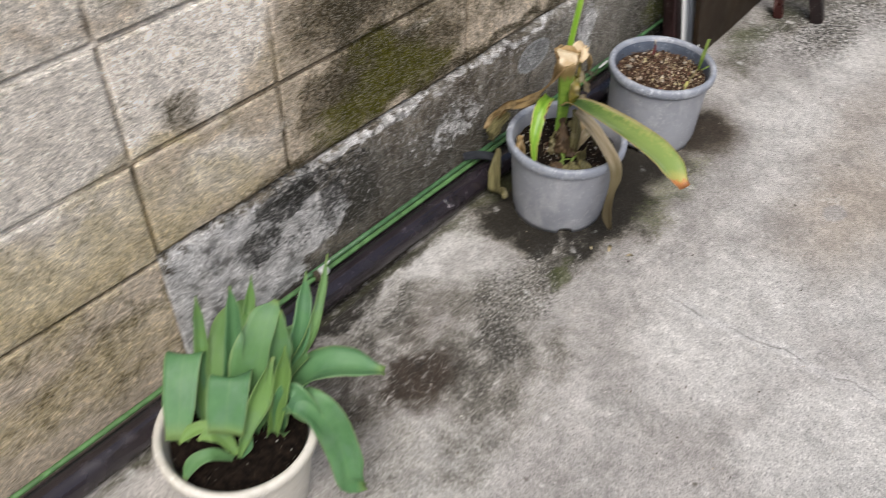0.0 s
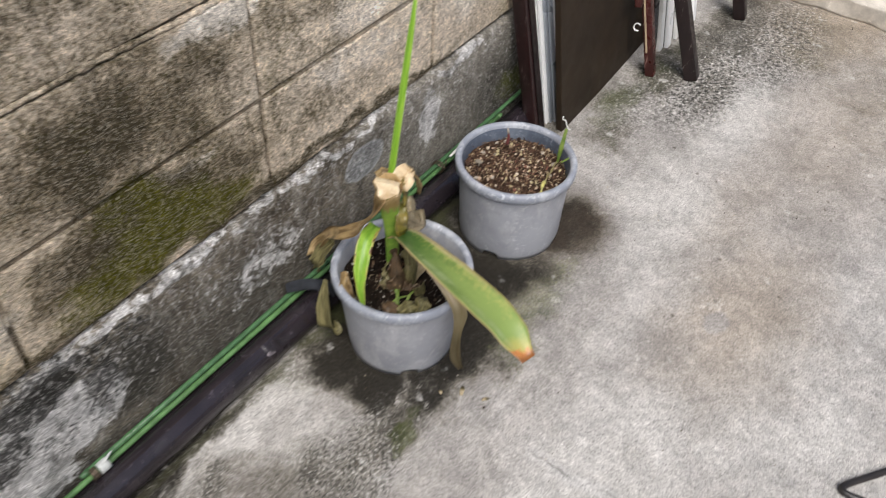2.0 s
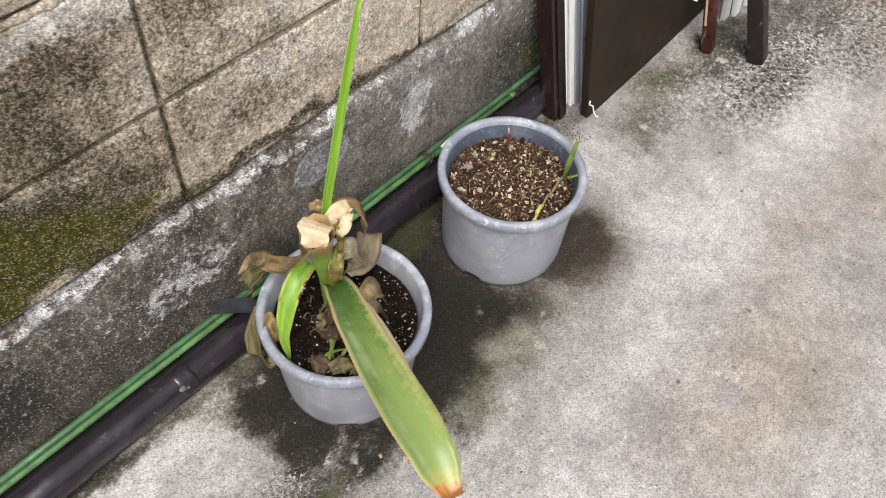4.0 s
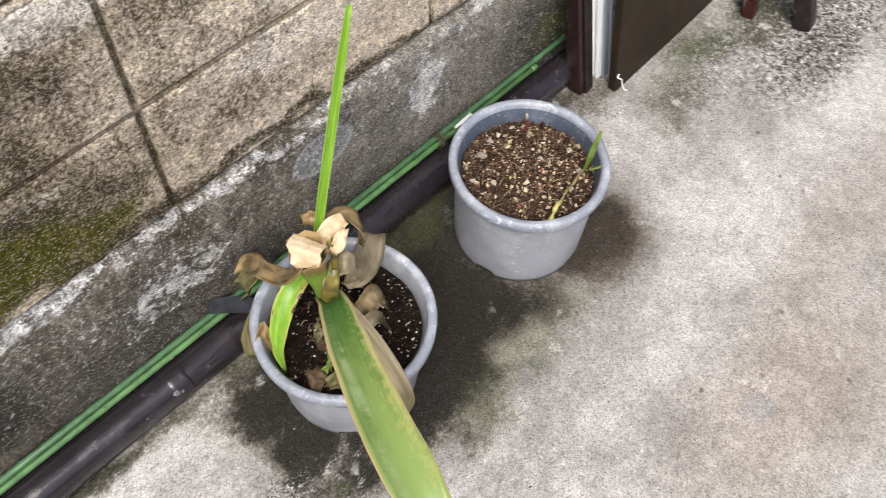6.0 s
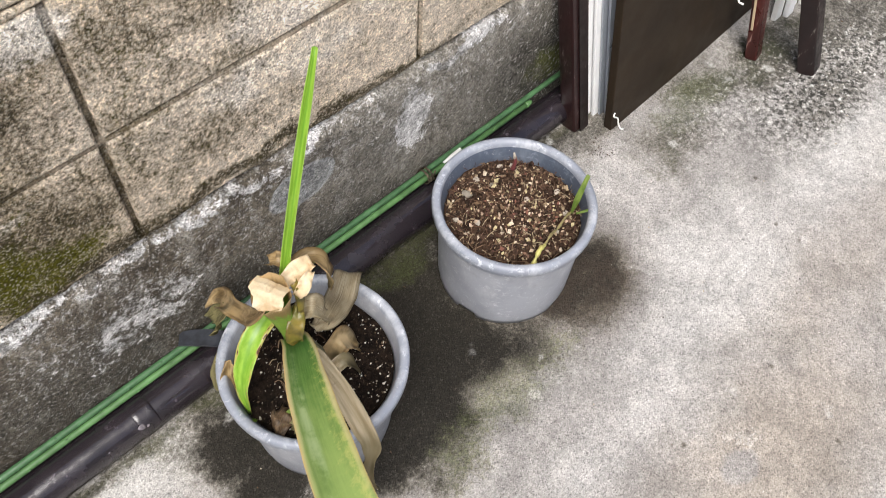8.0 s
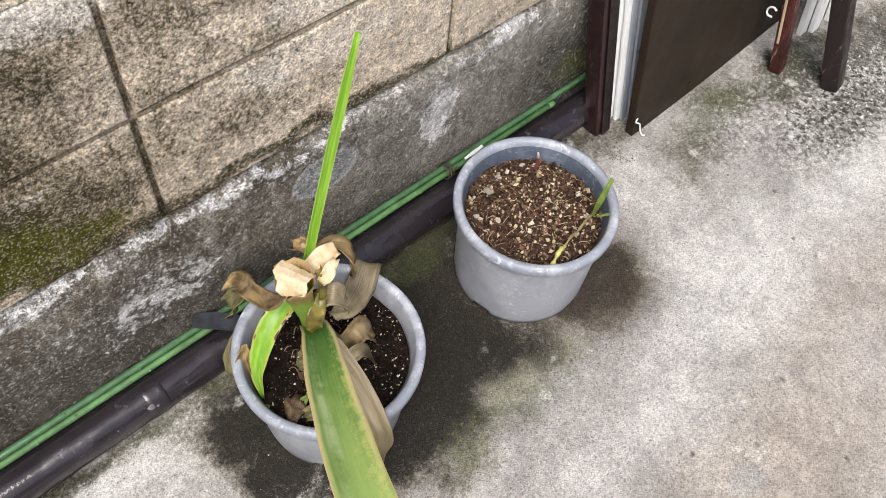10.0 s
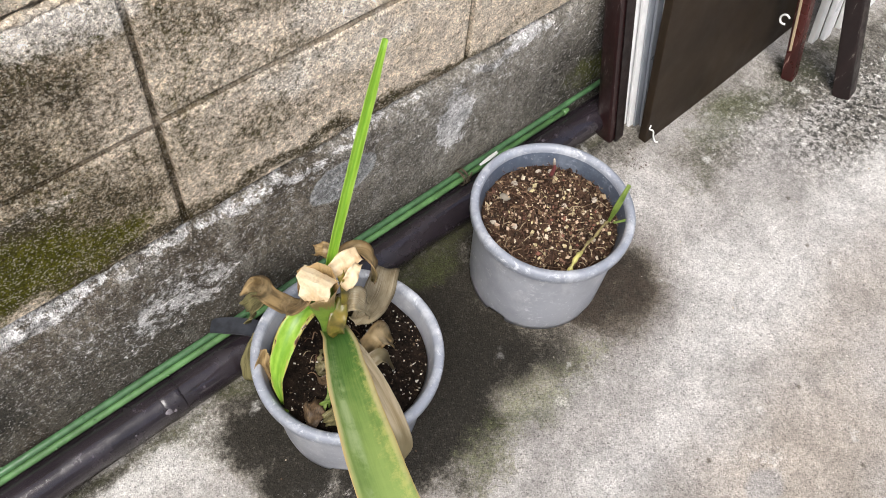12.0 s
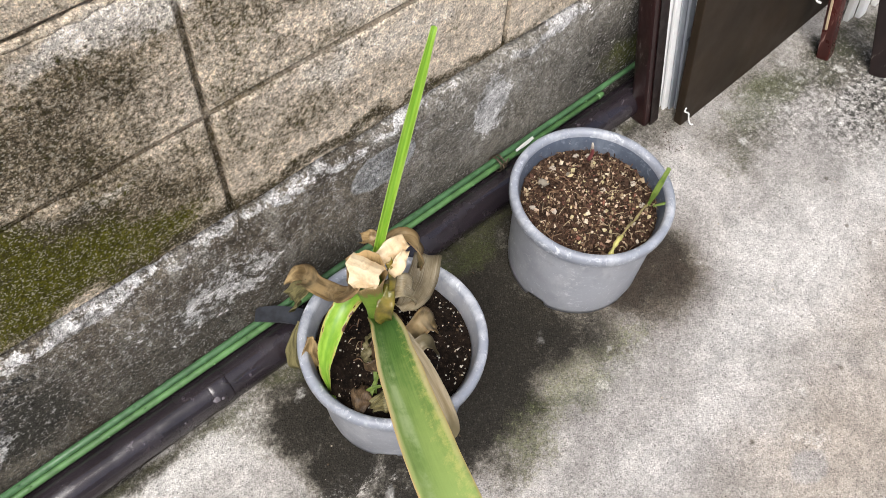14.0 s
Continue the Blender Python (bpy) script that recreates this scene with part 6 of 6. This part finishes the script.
cord = thing("cord_scrap", (1.756, -0.145, 0), "short curled end of white cord on the slab", "cord")
bm = bmesh.new()
tube(bm, [(-0.009, 0.012, 0.040), (-0.013, 0.010, 0.034), (-0.004, 0.006, 0.026), (-0.003, 0.002, 0.014), (-0.001, -0.004, 0.004), (0.004, -0.007, 0.0022)], 0.0016, n=26, sides=8)
part("strand", bm, TAPE, cord, smooth=True)

slab_stone = thing("pale_stone", (2.95, -0.50, 0), "rough pale stone slab lying on the concrete", "stone")
bm = bmesh.new()
bmesh.ops.create_cube(bm, size=1.0)
bmesh.ops.subdivide_edges(bm, edges=bm.edges[:], cuts=7, use_grid_fill=True)
for v in bm.verts:
    v.co = Vector((v.co.x * 0.40, v.co.y * 0.42, (v.co.z + 0.5) * 0.06))
    v.co += Vector((noise.noise(v.co * 9), noise.noise(v.co * 9 + Vector((5, 0, 0))), 0)) * 0.035
    v.co.z += 0.01 * noise.noise(v.co * 20) if v.co.z > 0.01 else 0
part("slab", bm, STONE, slab_stone, smooth=True)

frame_rod = thing("metal_rod_frame", (1.30, -1.02, 0.006), "bent black metal rod frame lying on the slab", "metal frame")
bm = bmesh.new()
tube(bm, [Vector(p) - Vector((1.30, -1.02, 0.006)) for p in ((1.46, -1.19, 0.007), (1.34, -1.107, 0.007), (1.24, -1.038, 0.007), (1.178, -0.993, 0.007), (1.163, -0.990, 0.007), (1.160, -1.003, 0.007), (1.166, -1.035, 0.007), (1.178, -1.11, 0.007), (1.19, -1.22, 0.007))], 0.006, n=60, sides=10)
part("rod", bm, RUBBER, frame_rod, smooth=True)

litter = new("slab_grit", mesh_of("slab_grit", crumbs(420, lambda g: (g.uniform(0.2, 2.7), -0.06 - 0.9 * g.random(), 0.001), (0.0008, 0.0028), 77), PERLITE))
tagged(litter, "scattered pale grit and soil crumbs on the slab", "grit", kind="stuff")


def chip(x, y, length, width, turn):
    ob = thing("leaf_scrap", (x, y, 0), "small pale scrap of dry leaf on the slab", "leaf scrap", "scraps before the pot")
    c, sn = math.cos(turn), math.sin(turn)
    pts = [(-length * c / 2, -length * sn / 2, 0.0015), (0, 0, 0.004), (length * c / 2, length * sn / 2, 0.002)]
    part("scrap", blade(pts, [width * 0.6, width, width * 0.4], (0, 0, 1), cup=0.2, n=6, across=3), TAN, ob, smooth=True)


chip(0.958, -0.373, 0.020, 0.008, 0.4)
chip(0.967, -0.417, 0.014, 0.006, -0.8)
chip(0.932, -0.343, 0.009, 0.005, 1.2)
crumb_heap = new("soil_crumbs", mesh_of("soil_crumbs", crumbs(90, lambda g: (1.690 + g.gauss(0, 0.012), -0.155 + g.gauss(0, 0.012), 0.0005), (0.0005, 0.0022), 51), BROWN_SOIL))
tagged(crumb_heap, "dark soil crumbs spilled near the post foot", "soil", kind="stuff")

# ---- pieces of the wall ----
JOINTS = [0.18 - 0.46 * i for i in range(8, 0, -1)] + [0.18, 0.449] + [0.919 + 0.46 * i for i in range(13)]
COURSES = [0.306, 0.486, 0.676, 0.866, 1.056, 1.246]
GAP, BED = 0.009, 0.010
rng = random.Random(5)


def block_mesh(w, h):
    """A block face with worn, rounded edges, 12 cm deep."""
    bm = bmesh.new()
    r = 0.0035
    prof = ((0.0, 0.05), (0.0, r), (r * 0.35, r * 0.35), (r, 0.0))
    loops = []
    for inset, dep in prof:
        loops.append([bm.verts.new((x, dep, z)) for x, z in ((inset, inset), (w - inset, inset), (w - inset, h - inset), (inset, h - inset))])
    for a, b in zip(loops, loops[1:]):
        for j in range(4):
            bm.faces.new((a[j], a[(j + 1) % 4], b[(j + 1) % 4], b[j]))
    bm.faces.new(loops[-1])
    return mesh_of("block", bm, BLOCK)


shapes = {}
for a, b in zip(JOINTS, JOINTS[1:]):
    levels = [0.0, 0.296] + COURSES[1:] if a < 0.17 else COURSES
    for lo, hi in zip(levels, levels[1:]):
        key = (round(b - a, 3), round(hi - lo, 3))
        if key not in shapes:
            shapes[key] = block_mesh(b - a - GAP, hi - lo - BED)
        ob = new("block", shapes[key])
        ob.parent = wall
        ob.location = (a + GAP / 2, FACE + rng.uniform(-0.0015, 0.0015), lo + BED / 2)
        ob.rotation_euler = (rng.uniform(-0.003, 0.003), 0, rng.uniform(-0.004, 0.004))

# pointing struck back under the upper block in the bed joints
for n, z in enumerate(COURSES[1:-1]):
    bm = bmesh.new()
    rows = []
    for i in range(301):
        x = -1.2 + 4.4 * i / 300
        wob = 0.0022 * noise.noise(Vector((x * 16, n * 3.0, 0))) + 0.0012 * noise.noise(Vector((x * 60, n * 3.0, 2)))
        rows.append([bm.verts.new((x, y, z + dz + wob * wz)) for y, dz, wz in ((0.011, -0.0056, 0), (0.0052 + wob * 0.5, -0.0052, 0), (0.0062 + wob, -0.0026, 1), (0.0095 + wob, 0.0012, 1), (0.0114, 0.0052, 0))])
    for a, b in zip(rows, rows[1:]):
        for j in range(4):
            bm.faces.new((a[j], b[j], b[j + 1], a[j + 1]))
    part("pointing", bm, POINTING, wall, smooth=True)

# one upright joint filled nearly flush
for n, (z0, z1) in enumerate(((0.494, 0.670), (0.684, 0.860), (0.400, 0.480))):
    bm = bmesh.new()
    rows = []
    for i in range(61):
        z = z0 + (z1 - z0) * i / 60
        wob = 0.0016 * noise.noise(Vector((n * 3.0, z * 40, 0))) + 0.0008 * noise.noise(Vector((n * 3.0, z * 120, 2)))
        rows.append([bm.verts.new((0.449 + dx, y, z)) for dx, y in ((-0.0050, 0.011), (-0.0046, 0.0050 + wob), (0.0, 0.0012 + wob), (0.0046, 0.0030 + wob), (0.0050, 0.011))])
    for a, b in zip(rows, rows[1:]):
        for j in range(4):
            bm.faces.new((a[j], a[j + 1], b[j + 1], b[j]))
    part("pointing", bm, POINTING, wall, smooth=True)
